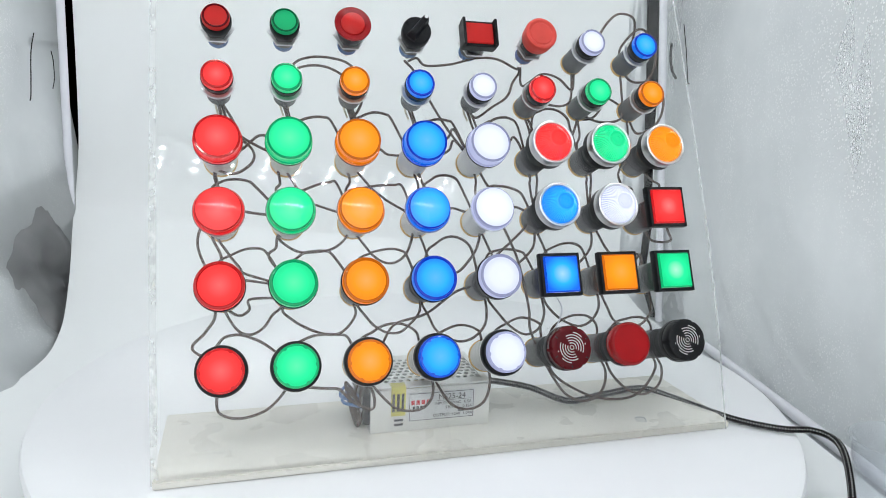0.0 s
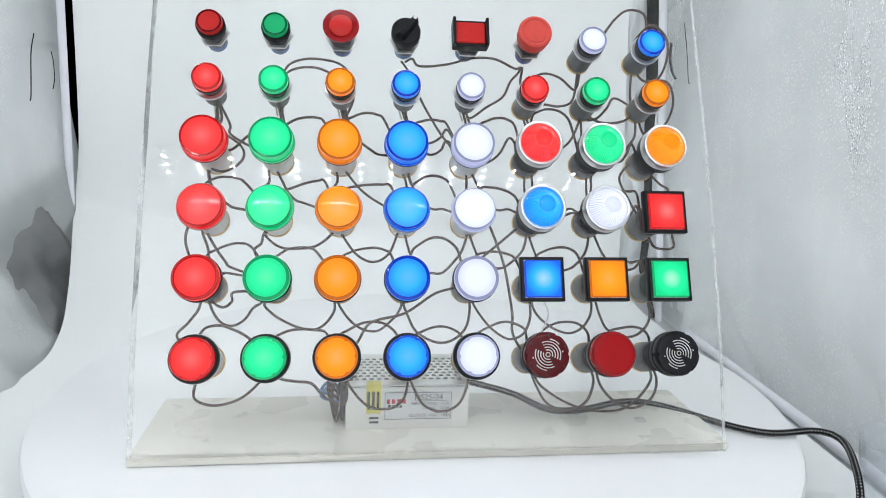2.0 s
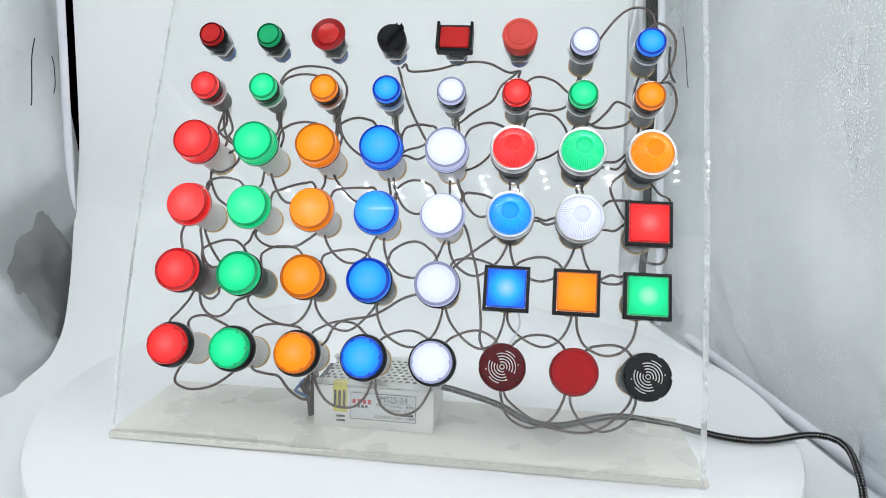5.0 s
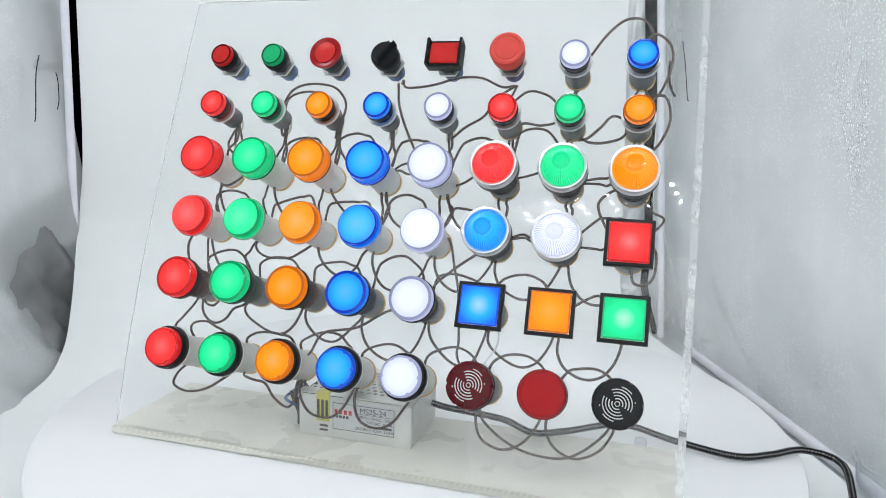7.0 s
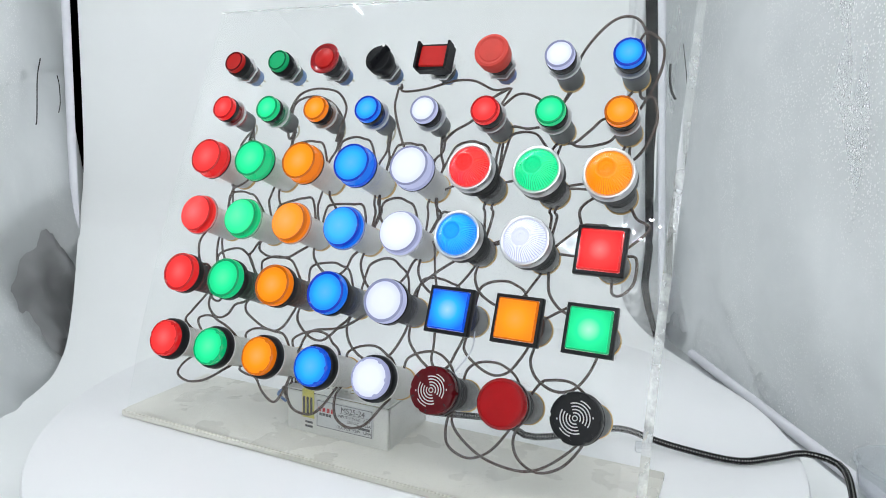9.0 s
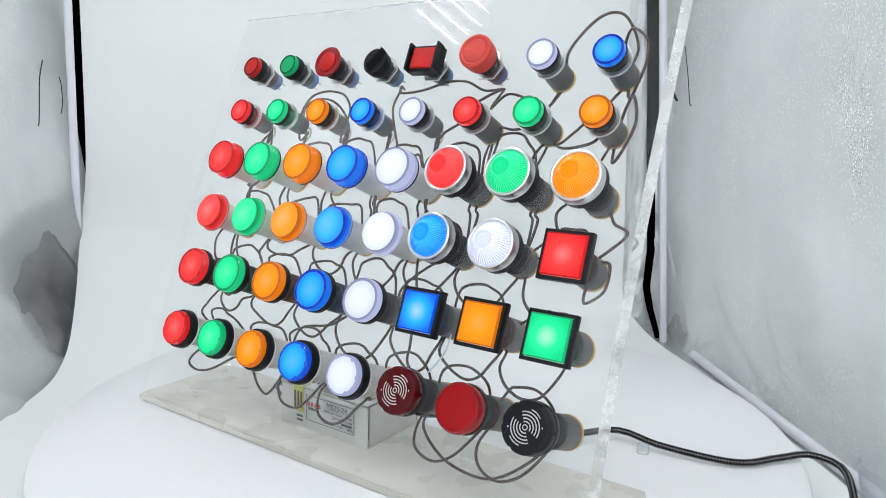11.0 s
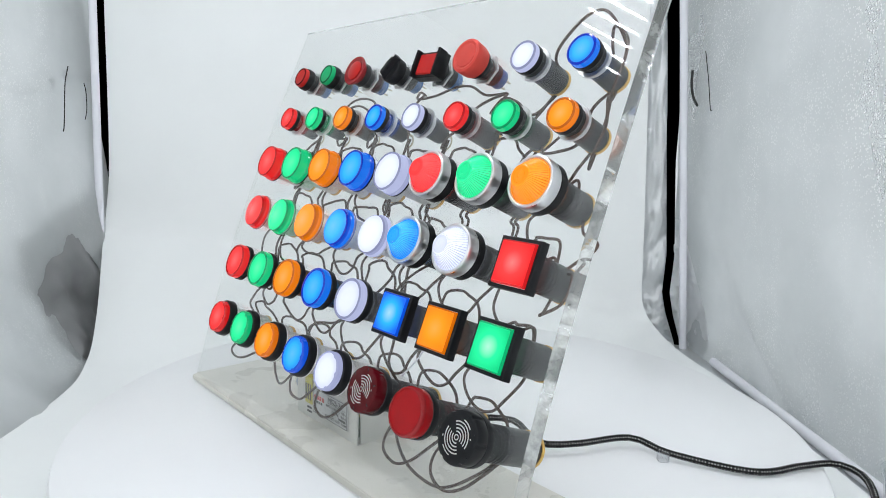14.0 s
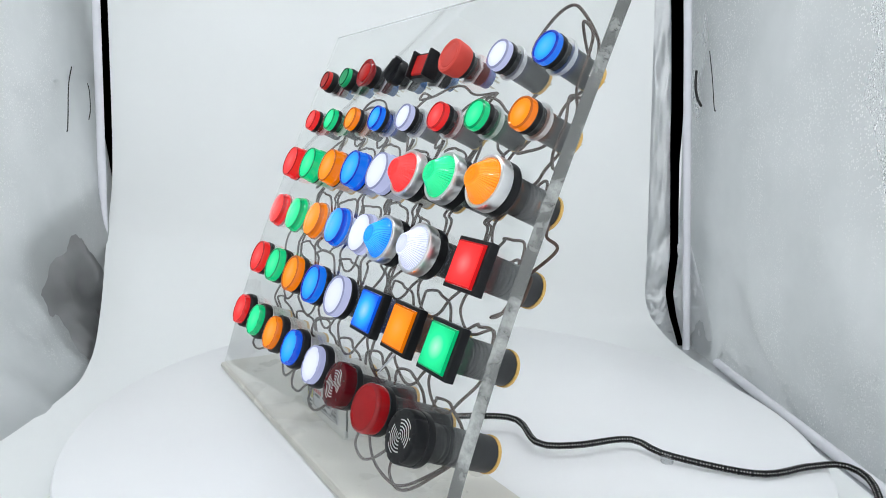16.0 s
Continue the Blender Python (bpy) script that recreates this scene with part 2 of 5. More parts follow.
def part(name, bm, material, parent=None, label="", angle=35):
    ob = new(name, finish(bm, name, material, angle))
    if parent:
        ob.parent = parent
    return tagged(ob, label) if label else ob


def lathe(profile, seg=32, bm=None, squash=None):
    """A solid of revolution round z from (radius, height) pairs; ends on the axis are closed."""
    bm = bm or bmesh.new()
    rings = []
    for r, z in profile:
        if r < 1e-6:
            rings.append([bm.verts.new((0, 0, z))])
        else:
            rings.append([bm.verts.new((r * math.cos(2 * math.pi * i / seg), r * math.sin(2 * math.pi * i / seg), z)) for i in range(seg)])
    for a, b in zip(rings, rings[1:]):
        for i in range(seg):
            j = (i + 1) % seg
            if len(a) == 1 and len(b) == 1:
                continue
            if len(a) == 1:
                bm.faces.new((a[0], b[i], b[j]))
            elif len(b) == 1:
                bm.faces.new((a[i], a[j], b[0]))
            else:
                bm.faces.new((a[i], a[j], b[j], b[i]))
    return bm


def box(lo, hi, bm=None, bevel=0.0):
    bm = bm or bmesh.new()
    c = [(a + b) / 2 for a, b in zip(lo, hi)]
    made = bmesh.ops.create_cube(bm, size=1, matrix=Matrix.Translation(c) @ Matrix.Diagonal([b - a for a, b in zip(lo, hi)] + [1]))
    if bevel:
        edges = {e for v in made["verts"] for e in v.link_edges}
        bmesh.ops.bevel(bm, geom=list(edges), offset=bevel, segments=2, affect="EDGES")
    return bm


def spline(points, n):
    """Catmull-Rom through the points, n samples a span."""
    p = [Vector(q) for q in points]
    p = [p[0] * 2 - p[1]] + p + [p[-1] * 2 - p[-2]]
    out = []
    for i in range(1, len(p) - 2):
        for k in range(n):
            t = k / n
            out.append(0.5 * (2 * p[i] + (p[i + 1] - p[i - 1]) * t + (2 * p[i - 1] - 5 * p[i] + 4 * p[i + 1] - p[i + 2]) * t * t
                              + (3 * p[i] - p[i - 1] - 3 * p[i + 1] + p[i + 2]) * t ** 3))
    out.append(p[-2])
    return out


def pipe(path, r, seg=8, bm=None):
    """A round tube along the path, capped."""
    bm = bm or bmesh.new()
    up = Vector((0.13, 0.21, 0.97)).normalized()
    rings = []
    for i, q in enumerate(path):
        d = (path[min(i + 1, len(path) - 1)] - path[max(i - 1, 0)]).normalized()
        a = d.cross(up)
        if a.length < 0.05:
            a = d.cross(Vector((1, 0, 0)))
        a.normalize()
        b = d.cross(a)
        up = b if b.dot(up) > 0 else -b
        a = d.cross(up).normalized()
        rings.append([bm.verts.new(q + r * (math.cos(2 * math.pi * k / seg) * a + math.sin(2 * math.pi * k / seg) * up)) for k in range(seg)])
    for a, b in zip(rings, rings[1:]):
        for k in range(seg):
            bm.faces.new((a[k], a[(k + 1) % seg], b[(k + 1) % seg], b[k]))
    bm.faces.new(rings[0])
    bm.faces.new(rings[-1])
    return bm


def empty(name, label, category, group=""):
    return tagged(new(name), label, category, group)

# ---- the tent: sheet, walls, poles, light bars ----
FLOOR = -0.045


def loft(left, right, across, n, thick=0.0012, wave=0.0):
    """A thin sheet between two edge curves."""
    lc, rc = spline(left, n), spline(right, n)
    bm = bmesh.new()
    grid = []
    for a, b in zip(lc, rc):
        row = []
        for k in range(across + 1):
            u = k / across
            p = a.lerp(b, u)
            if wave:
                p = p + Vector((0, wave * noise.noise(p * 5.0), 0))
            row.append(bm.verts.new(p))
        grid.append(row)
    for a, b in zip(grid, grid[1:]):
        for k in range(across):
            bm.faces.new((a[k], a[k + 1], b[k + 1], b[k]))
    # the rear face, set back by the sheet's thickness
    rear = []
    for j, row in enumerate(grid):
        along = grid[min(j + 1, len(grid) - 1)][0].co - grid[max(j - 1, 0)][0].co
        nrm = (row[-1].co - row[0].co).cross(along).normalized()
        rear.append([bm.verts.new(v.co - nrm * thick) for v in row])
    for a, b in zip(rear, rear[1:]):
        for k in range(across):
            bm.faces.new((a[k], b[k], b[k + 1], a[k + 1]))
    for j in range(len(grid) - 1):
        for k in (0, across):
            bm.faces.new((grid[j][k], grid[j + 1][k], rear[j + 1][k], rear[j][k]))
    return bm


tagged(part("backdrop", loft(
    [(-0.47, -1.3, FLOOR), (-0.425, -0.5, FLOOR), (-0.392, -0.1, FLOOR), (-0.391, 0.10, FLOOR), (-0.405, 0.19, FLOOR + 0.010), (-0.437, 0.28, FLOOR + 0.045),
     (-0.474, 0.375, 0.07), (-0.480, 0.40, 0.11), (-0.4745, 0.405, 0.19), (-0.4715, 0.405, 0.40), (-0.468, 0.405, 0.72)],
    [(0.37, -1.3, FLOOR), (0.355, -0.5, FLOOR), (0.345, -0.1, FLOOR), (0.333, 0.18, FLOOR), (0.313, 0.32, FLOOR + 0.002), (0.295, 0.385, FLOOR + 0.018),
     (0.279, 0.403, 0.005), (0.2755, 0.405, 0.07), (0.270, 0.405, 0.19), (0.2596, 0.405, 0.416), (0.245, 0.405, 0.72)], 24, 10), SHEET, angle=60),
    "white plastic sheet curving from floor to back wall", "backdrop", kind="structure")


def cloth(name, corners, nu, nv, depth, label, skirt=0.0, material=SILVER):
    """A wall of tent lining between four corners, with shallow folds."""
    a, b, c, d = [Vector(q) for q in corners]
    nrm = (b - a).cross(d - a).normalized()
    bm = bmesh.new()
    grid = []
    for j in range(nv + 1):
        row = []
        for i in range(nu + 1):
            u, v = i / nu, j / nv
            p = a.lerp(b, u).lerp(d.lerp(c, u), v)
            low = max(0.0, 1 - v * 2.2)
            fold = noise.noise(Vector((u * 9 + v * 2, v * 2.5, 3))) * (0.35 + low) + 0.5 * noise.noise(Vector((u * 22 + 5 * v, v * 5, 7))) * low
            crease = max(0.0, 1 - 3.2 * abs(noise.noise(Vector((u * 13 + v * 9, v * 5 - u * 3, 11))))) * max(0.0, 1 - v * 2.6)
            fold += 0.85 * crease * crease
            g = min(1.0, max(0.0, (0.34 - p.y) / 0.14))
            out = skirt * max(0.0, 1 - v / 0.16) ** 2 * g * g * (3 - 2 * g)
            row.append(bm.verts.new(p + Vector((out, 0, 0)) + nrm * depth * fold))
        grid.append(row)
    for r, s in zip(grid, grid[1:]):
        for i in range(nu):
            bm.faces.new((r[i], r[i + 1], s[i + 1], s[i]))
    bmesh.ops.solidify(bm, geom=list(bm.faces), thickness=0.002)
    return tagged(part(name, bm, material, angle=70), label, "tent wall", kind="structure")


TOP = 0.72
cloth("wall_left", [(-0.385, -1.0, FLOOR - 0.025), (-0.475, 0.46, FLOOR - 0.025), (-0.53, 0.46, TOP), (-0.66, -1.0, TOP)], 90, 60, 0.016,
      "crinkled silver reflective tent lining, darker folds near the floor", 0.075)
cloth("wall_right", [(0.350, 0.46, FLOOR - 0.025), (0.46, -1.0, FLOOR - 0.025), (0.46, -1.0, TOP), (0.295, 0.46, TOP)], 130, 80, 0.011,
      "crinkled silver reflective tent lining with sparkling grain", material=SPARKLING)
cloth("wall_back", [(-0.56, 0.47, FLOOR - 0.025), (0.40, 0.47, FLOOR - 0.025), (0.40, 0.47, TOP), (-0.56, 0.47, TOP)], 60, 30, 0.012,
      "crinkled silver back wall behind the white sheet")
tagged(part("ceiling", box((-0.60, -1.0, TOP), (0.50, 0.50, TOP + 0.01)), SILVER), "silver tent roof", "ceiling", kind="structure")
tagged(part("floor", box((-1.2, -1.6, FLOOR - 0.03), (1.2, 0.9, FLOOR - 0.012)), SILVER), "silver tent floor under the white sheet", "floor", kind="structure")


def between(z, table):
    """The value at height z from (height, value) pairs, low to high."""
    for (a, va), (b, vb) in zip(table, table[1:]):
        if z <= b or b == table[-1][0]:
            return va + (vb - va) * max(0.0, (z - a) / (b - a))


def strip(name, line, y, width, z0, z1, material, label, wave=0.004):
    """A hanging edge strip along a wandering line."""
    bm = bmesh.new()
    rows = []
    for k in range(91):
        z = z0 + (z1 - z0) * k / 90
        s = wave * noise.noise(Vector((line(z), 7 * z, 1))) + 0.3 * wave * noise.noise(Vector((width(z), 29 * z, 4)))
        rows.append([bm.verts.new((line(z) + s + e * width(z) * 0.5, y, z)) for e in (-1, -0.5, 0, 0.5, 1)])
    for a, b in zip(rows, rows[1:]):
        for k in range(4):
            bm.faces.new((a[k], a[k + 1], b[k + 1], b[k]))
    bmesh.ops.solidify(bm, geom=list(bm.faces), thickness=0.002)
    return tagged(part(name, bm, material, angle=70), label, "tent seam", kind="structure")


def foil_flap(name, left, right, bend, label):
    """A crumpled sheet of silver foil between two edges; bend pulls its middle back into the corner."""
    lc, rc = spline(left, 14), spline(right, 14)
    bm = bmesh.new()
    grid = []
    for a, b in zip(lc, rc):
        row = []
        mid = Vector((b.x - 0.004, max(a.y, b.y) - 0.002, (a.z + b.z) / 2)) if bend else a.lerp(b, 0.5)
        for k in range(25):
            u = k / 24
            p = a * (1 - u) ** 2 + mid * (2 * u * (1 - u)) + b * u ** 2
            r = abs(noise.noise(Vector((p.x * 34, p.y * 34, p.z * 20)))) * 0.010 + abs(noise.noise(p * 85)) * 0.005
            row.append(bm.verts.new(p + Vector((-0.3 * r, -r, 0)) * (min(1.0, 6 * u, 6 * (1 - u)) + 0.15)))
        grid.append(row)
    for a, b in zip(grid, grid[1:]):
        for k in range(24):
            bm.faces.new((a[k], a[k + 1], b[k + 1], b[k]))
    bmesh.ops.solidify(bm, geom=list(bm.faces), thickness=0.0006)
    return tagged(part(name, bm, FOIL, angle=75), label, "tent seam", kind="structure")


SEAM = [(-0.060, 0.3360), (-0.048, 0.3324), (-0.015, 0.3208), (0.018, 0.3124), (0.075, 0.3148), (0.131, 0.3102), (0.210, 0.3044), (0.271, 0.3024), (0.419, 0.2900), (0.72, 0.2700)]
foil_flap("trim_silver_flap", [(0.312, 0.424, -0.060), (0.294, 0.424, -0.045), (0.281, 0.424, -0.016), (0.277, 0.424, 0.033), (0.279, 0.424, 0.114), (0.270, 0.424, 0.270), (0.260, 0.424, 0.418), (0.242, 0.424, TOP)],
          [(0.340, 0.420, -0.060), (0.335, 0.420, -0.045), (0.324, 0.420, -0.016), (0.318, 0.420, 0.033), (0.316, 0.420, 0.114), (0.307, 0.420, 0.270), (0.295, 0.420, 0.418), (0.275, 0.420, TOP)], False,
          "crumpled silver foil flap beside the corner seam")
foil_flap("trim_silver_flap_low", [(0.334, 0.416, -0.055), (0.325, 0.416, -0.020), (0.317, 0.416, 0.012), (0.317, 0.416, 0.060), (0.315, 0.416, 0.125)],
          [(0.3560, 0.345, -0.055), (0.3545, 0.348, -0.025), (0.3500, 0.365, 0.012), (0.3400, 0.385, 0.060), (0.3240, 0.405, 0.125)], True,
          "crumpled silver foil bulging beside the corner pole")
strip("trim_black_seam_right", lambda z: between(z, SEAM), 0.408, lambda z: between(z, [(-0.06, 0.008), (0.0, 0.0105), (0.20, 0.0125), (0.25, 0.0165), (0.72, 0.0165)]), -0.057, TOP, VELCRO, "black velcro seam in the tent corner", 0.0012)
strip("trim_black_seam_left", lambda z: -0.490 + 0.010 * z, 0.425, lambda z: 0.030, FLOOR, TOP, VELCRO, "black velcro seam in the tent corner", 0.001)


def pole(a, b, r, label):
    bm = pipe([Vector(a), Vector(a).lerp(Vector(b), 0.5), Vector(b)], r, 16)
    return tagged(part("tent_pole", bm, TUBE), label, "pole", "tent poles")


pole((0.3374, 0.392, FLOOR - 0.012), (0.2745, 0.392, TOP), 0.0052, "white plastic upright pole in the tent corner")
pole((-0.4835, 0.385, FLOOR - 0.012), (-0.4720, 0.385, TOP), 0.0052, "white plastic upright pole in the tent corner")
pole((0.350, 0.312, FLOOR - 0.005), (0.400, -0.9, FLOOR - 0.005), 0.0056, "white plastic tube lying along the tent wall")


def led_bar(y, x0, x1, rows, pitch, name_label, gap=0.027, size=(1, 1, 1), glowing=LED):
    bar = empty("light_bar", name_label, "light", "LED light bars")
    bar.location = ((x0 + x1) / 2, y, TOP - 0.004)
    w = (x1 - x0) / 2
    part("housing", box((-w - 0.02, -0.05, -0.012), (w + 0.02, 0.05, 0.0), bevel=0.002), TUBE, bar)
    chip = finish(lathe([(0.0048, -0.0122), (0.0046, -0.0132), (0, -0.0134)], 12), "led", glowing)
    n = int((x1 - x0) / pitch)
    for r in range(rows):
        for k in range(n + 1):
            o = new("led", chip)
            o.parent = bar
            o.location = (-w + k * pitch, (r - (rows - 1) / 2) * gap, 0)
            o.scale = size
    return bar


led_bar(-0.727, -0.512, 0.474, 3, 0.058, "white LED light bar with three rows of bright chips", 0.027, (0.80, 0.80, 1)).rotation_euler = (0, 0, radians(3.4))
led_bar(-0.057, -0.420, 0.30, 3, 0.030, "white LED light bar under the tent roof", 0.026, (0.34, 2.7, 1), SOFT_LED)

# ---- turntable ----
TURNING = []
SPIN0, SPIN = 15.69, -4.485


def turned(ob, m=None):
    """Carry this thing on the turntable, from its place on it at zero turn."""
    TURNING.append((ob, m or ob.matrix_basis.copy()))
    return ob


disc = empty("turntable", "round white turntable disc under the display stand", "turntable")
part("platter", lathe([(0, 0), (0.286, 0), (0.2895, -0.0015), (0.291, -0.005), (0.2905, -0.010), (0.286, -0.012), (0, -0.012)], 160), DISC, disc)
part("foot", lathe([(0, -0.0125), (0.13, -0.0125), (0.135, FLOOR + 0.0015), (0, FLOOR + 0.0015)], 64), DISC, disc)
turned(disc)

# ---- display stand ----
PANEL = pose(-0.0005, -0.0670, 0.1700, 67.837, -0.308, -1.339)
HALF, THICK, BEVEL = 0.1985, 0.0046, 0.0048
PROFILE = [(-0.1835, 0.0010), (-0.15, 0.0045), (-0.12, 0.0080), (-0.067, 0.0115), (-0.02, 0.0132), (0.05, 0.0135), (0.10, 0.0130), (0.161, 0.0119)]


def bow(y):
    """How far the bowed panel's front stands out at that height on it."""
    for (a, ha), (b, hb) in zip(PROFILE, PROFILE[1:]):
        if y <= b or b == PROFILE[-1][0]:
            u = (y - a) / (b - a)
            return ha + (hb - ha) * u


def stand():
    st = empty("display_stand", "leaning clear acrylic sheet on a hazy acrylic base plate", "display stand")
    curve = spline([(0, y, h) for y, h in PROFILE], 5)
    bm = bmesh.new()
    rings = []
    for p in curve:
        rings.append([bm.verts.new((x, p.y, p.z - d)) for x, d in ((-HALF + BEVEL, 0.0), (HALF - BEVEL, 0.0), (HALF, THICK), (-HALF, THICK))])
    for a, b in zip(rings, rings[1:]):
        for k in range(4):
            bm.faces.new((a[k], a[(k + 1) % 4], b[(k + 1) % 4], b[k]))
    bm.faces.new(rings[0])
    bm.faces.new(rings[-1])
    for f in bm.faces:
        f.material_index = 1 if abs(f.calc_center_median().x) > HALF - BEVEL else 0
    sheet = part("acrylic_panel", bm, [ACRYLIC, SAWN], st, "clear acrylic sheet with bevelled polished sides", angle=20)
    sheet.matrix_basis = PANEL
    sheet.visible_shadow = False
    base = part("base_plate", box((-HALF, -0.0478, 0.0), (HALF, 0.0478, 0.005), bevel=0.0008), BASE, st, "hazy grey acrylic base plate")
    base.matrix_basis = pose(0.001, -0.0878, 0.0002, 0, 0, -0.6)
    return turned(st)


stand()

# ---- indicator lamps and switches ----
COLS = [-0.1571, -0.1133, -0.0684, -0.0231, 0.0226, 0.0682, 0.1133, 0.1579]
LINES = [0.1087, 0.0692, 0.0259, -0.0194, -0.0668, -0.1175]


def seat(c, r):
    """The pose of a panel device: its origin on the panel's front, z towards the viewer."""
    y = LINES[r]
    return PANEL @ pose(COLS[c], y, bow(y))


def lamp_body(thing, length, radius, material, ring=True, ribs=True):
    """Threaded barrel behind the panel, with its resin end and terminals."""
    prof = [(0, -0.0006), (radius, -0.0006)]
    if ribs:
        z = -0.012
        while z > -0.022 and material is not PALE:
            prof += [(radius, z), (radius * 0.95, z - 0.0006), (radius * 0.95, z - 0.0014), (radius, z - 0.002)]
            z -= 0.003
    prof += [(radius, -length + 0.002), (radius * 0.97, -length), (0, -length)]
    body = part("barrel", lathe(prof, 24), material, thing)
    if ring:
        part("end_ring", lathe([(radius * 0.80, -length - 0.0003), (radius * 1.04, -length + 0.0002), (radius * 1.04, -length - 0.0018), (radius * 0.8, -length - 0.0024)], 24), AMBER, thing, "amber resin end")
    for s in (-1, 1):
        part("terminal", box((s * 0.004 - 0.0012, -0.0005, -length - 0.006), (s * 0.004 + 0.0012, 0.0005, -length)), TIN, thing)
    return body


def nut(thing, r, z, t=0.002, material=None):
    part("nut", lathe([(r * 0.8, z), (r, z), (r * 1.02, z - t / 2), (r, z - t), (r * 0.8, z - t), (r * 0.8, z)], 6 if material is None else 32), material or CHROME, thing)


LENS = {}
SQUARE_PALE = {"red": 0.16, "green": 0.42, "orange": 0.06, "blue": 0.36, "white": 0.2}


def lens_mats(tint, radius, power, rings=0.0):
    key = (tint, radius, power, rings)
    if key not in LENS:
        square = radius > 0.015
        LENS[key] = (glow("lit_" + tint + "_lens", tint, radius, power, rings, 0.02 if rings else 0.4, False, SQUARE_PALE[tint] if square else 0.10, 0.2 if square else 0.55), glow("lit_" + tint + "_rim", tint, radius, power * 0.80, 0, 0.06, True, 0, 0.35))
    return LENS[key]


WORDS = {"red": "red", "green": "green", "orange": "amber", "blue": "blue", "white": "white"}


DEEP = {k: glow("deep_" + k + "_bevel", k, 1.0, 0.40, 0, 0.05, True, 0, 0.0) for k in TINTS}
SIDE = {k: glow("lit_" + k + "_side", k, 1.0, 0.55, 0, 0.08, True, 0, 0.15) for k in TINTS}
CONE = {k: glow("lit_" + k + "_cone", k, 0.0130, 0.92, 0, 0.10, False, 0.0, 0.55, 48) for k in TINTS}
CONE_TIP = {k: glow("lit_" + k + "_cone_tip", k, 0.0060, 0.72, 0, 0.10, False, 0.0, 0.6) for k in TINTS}


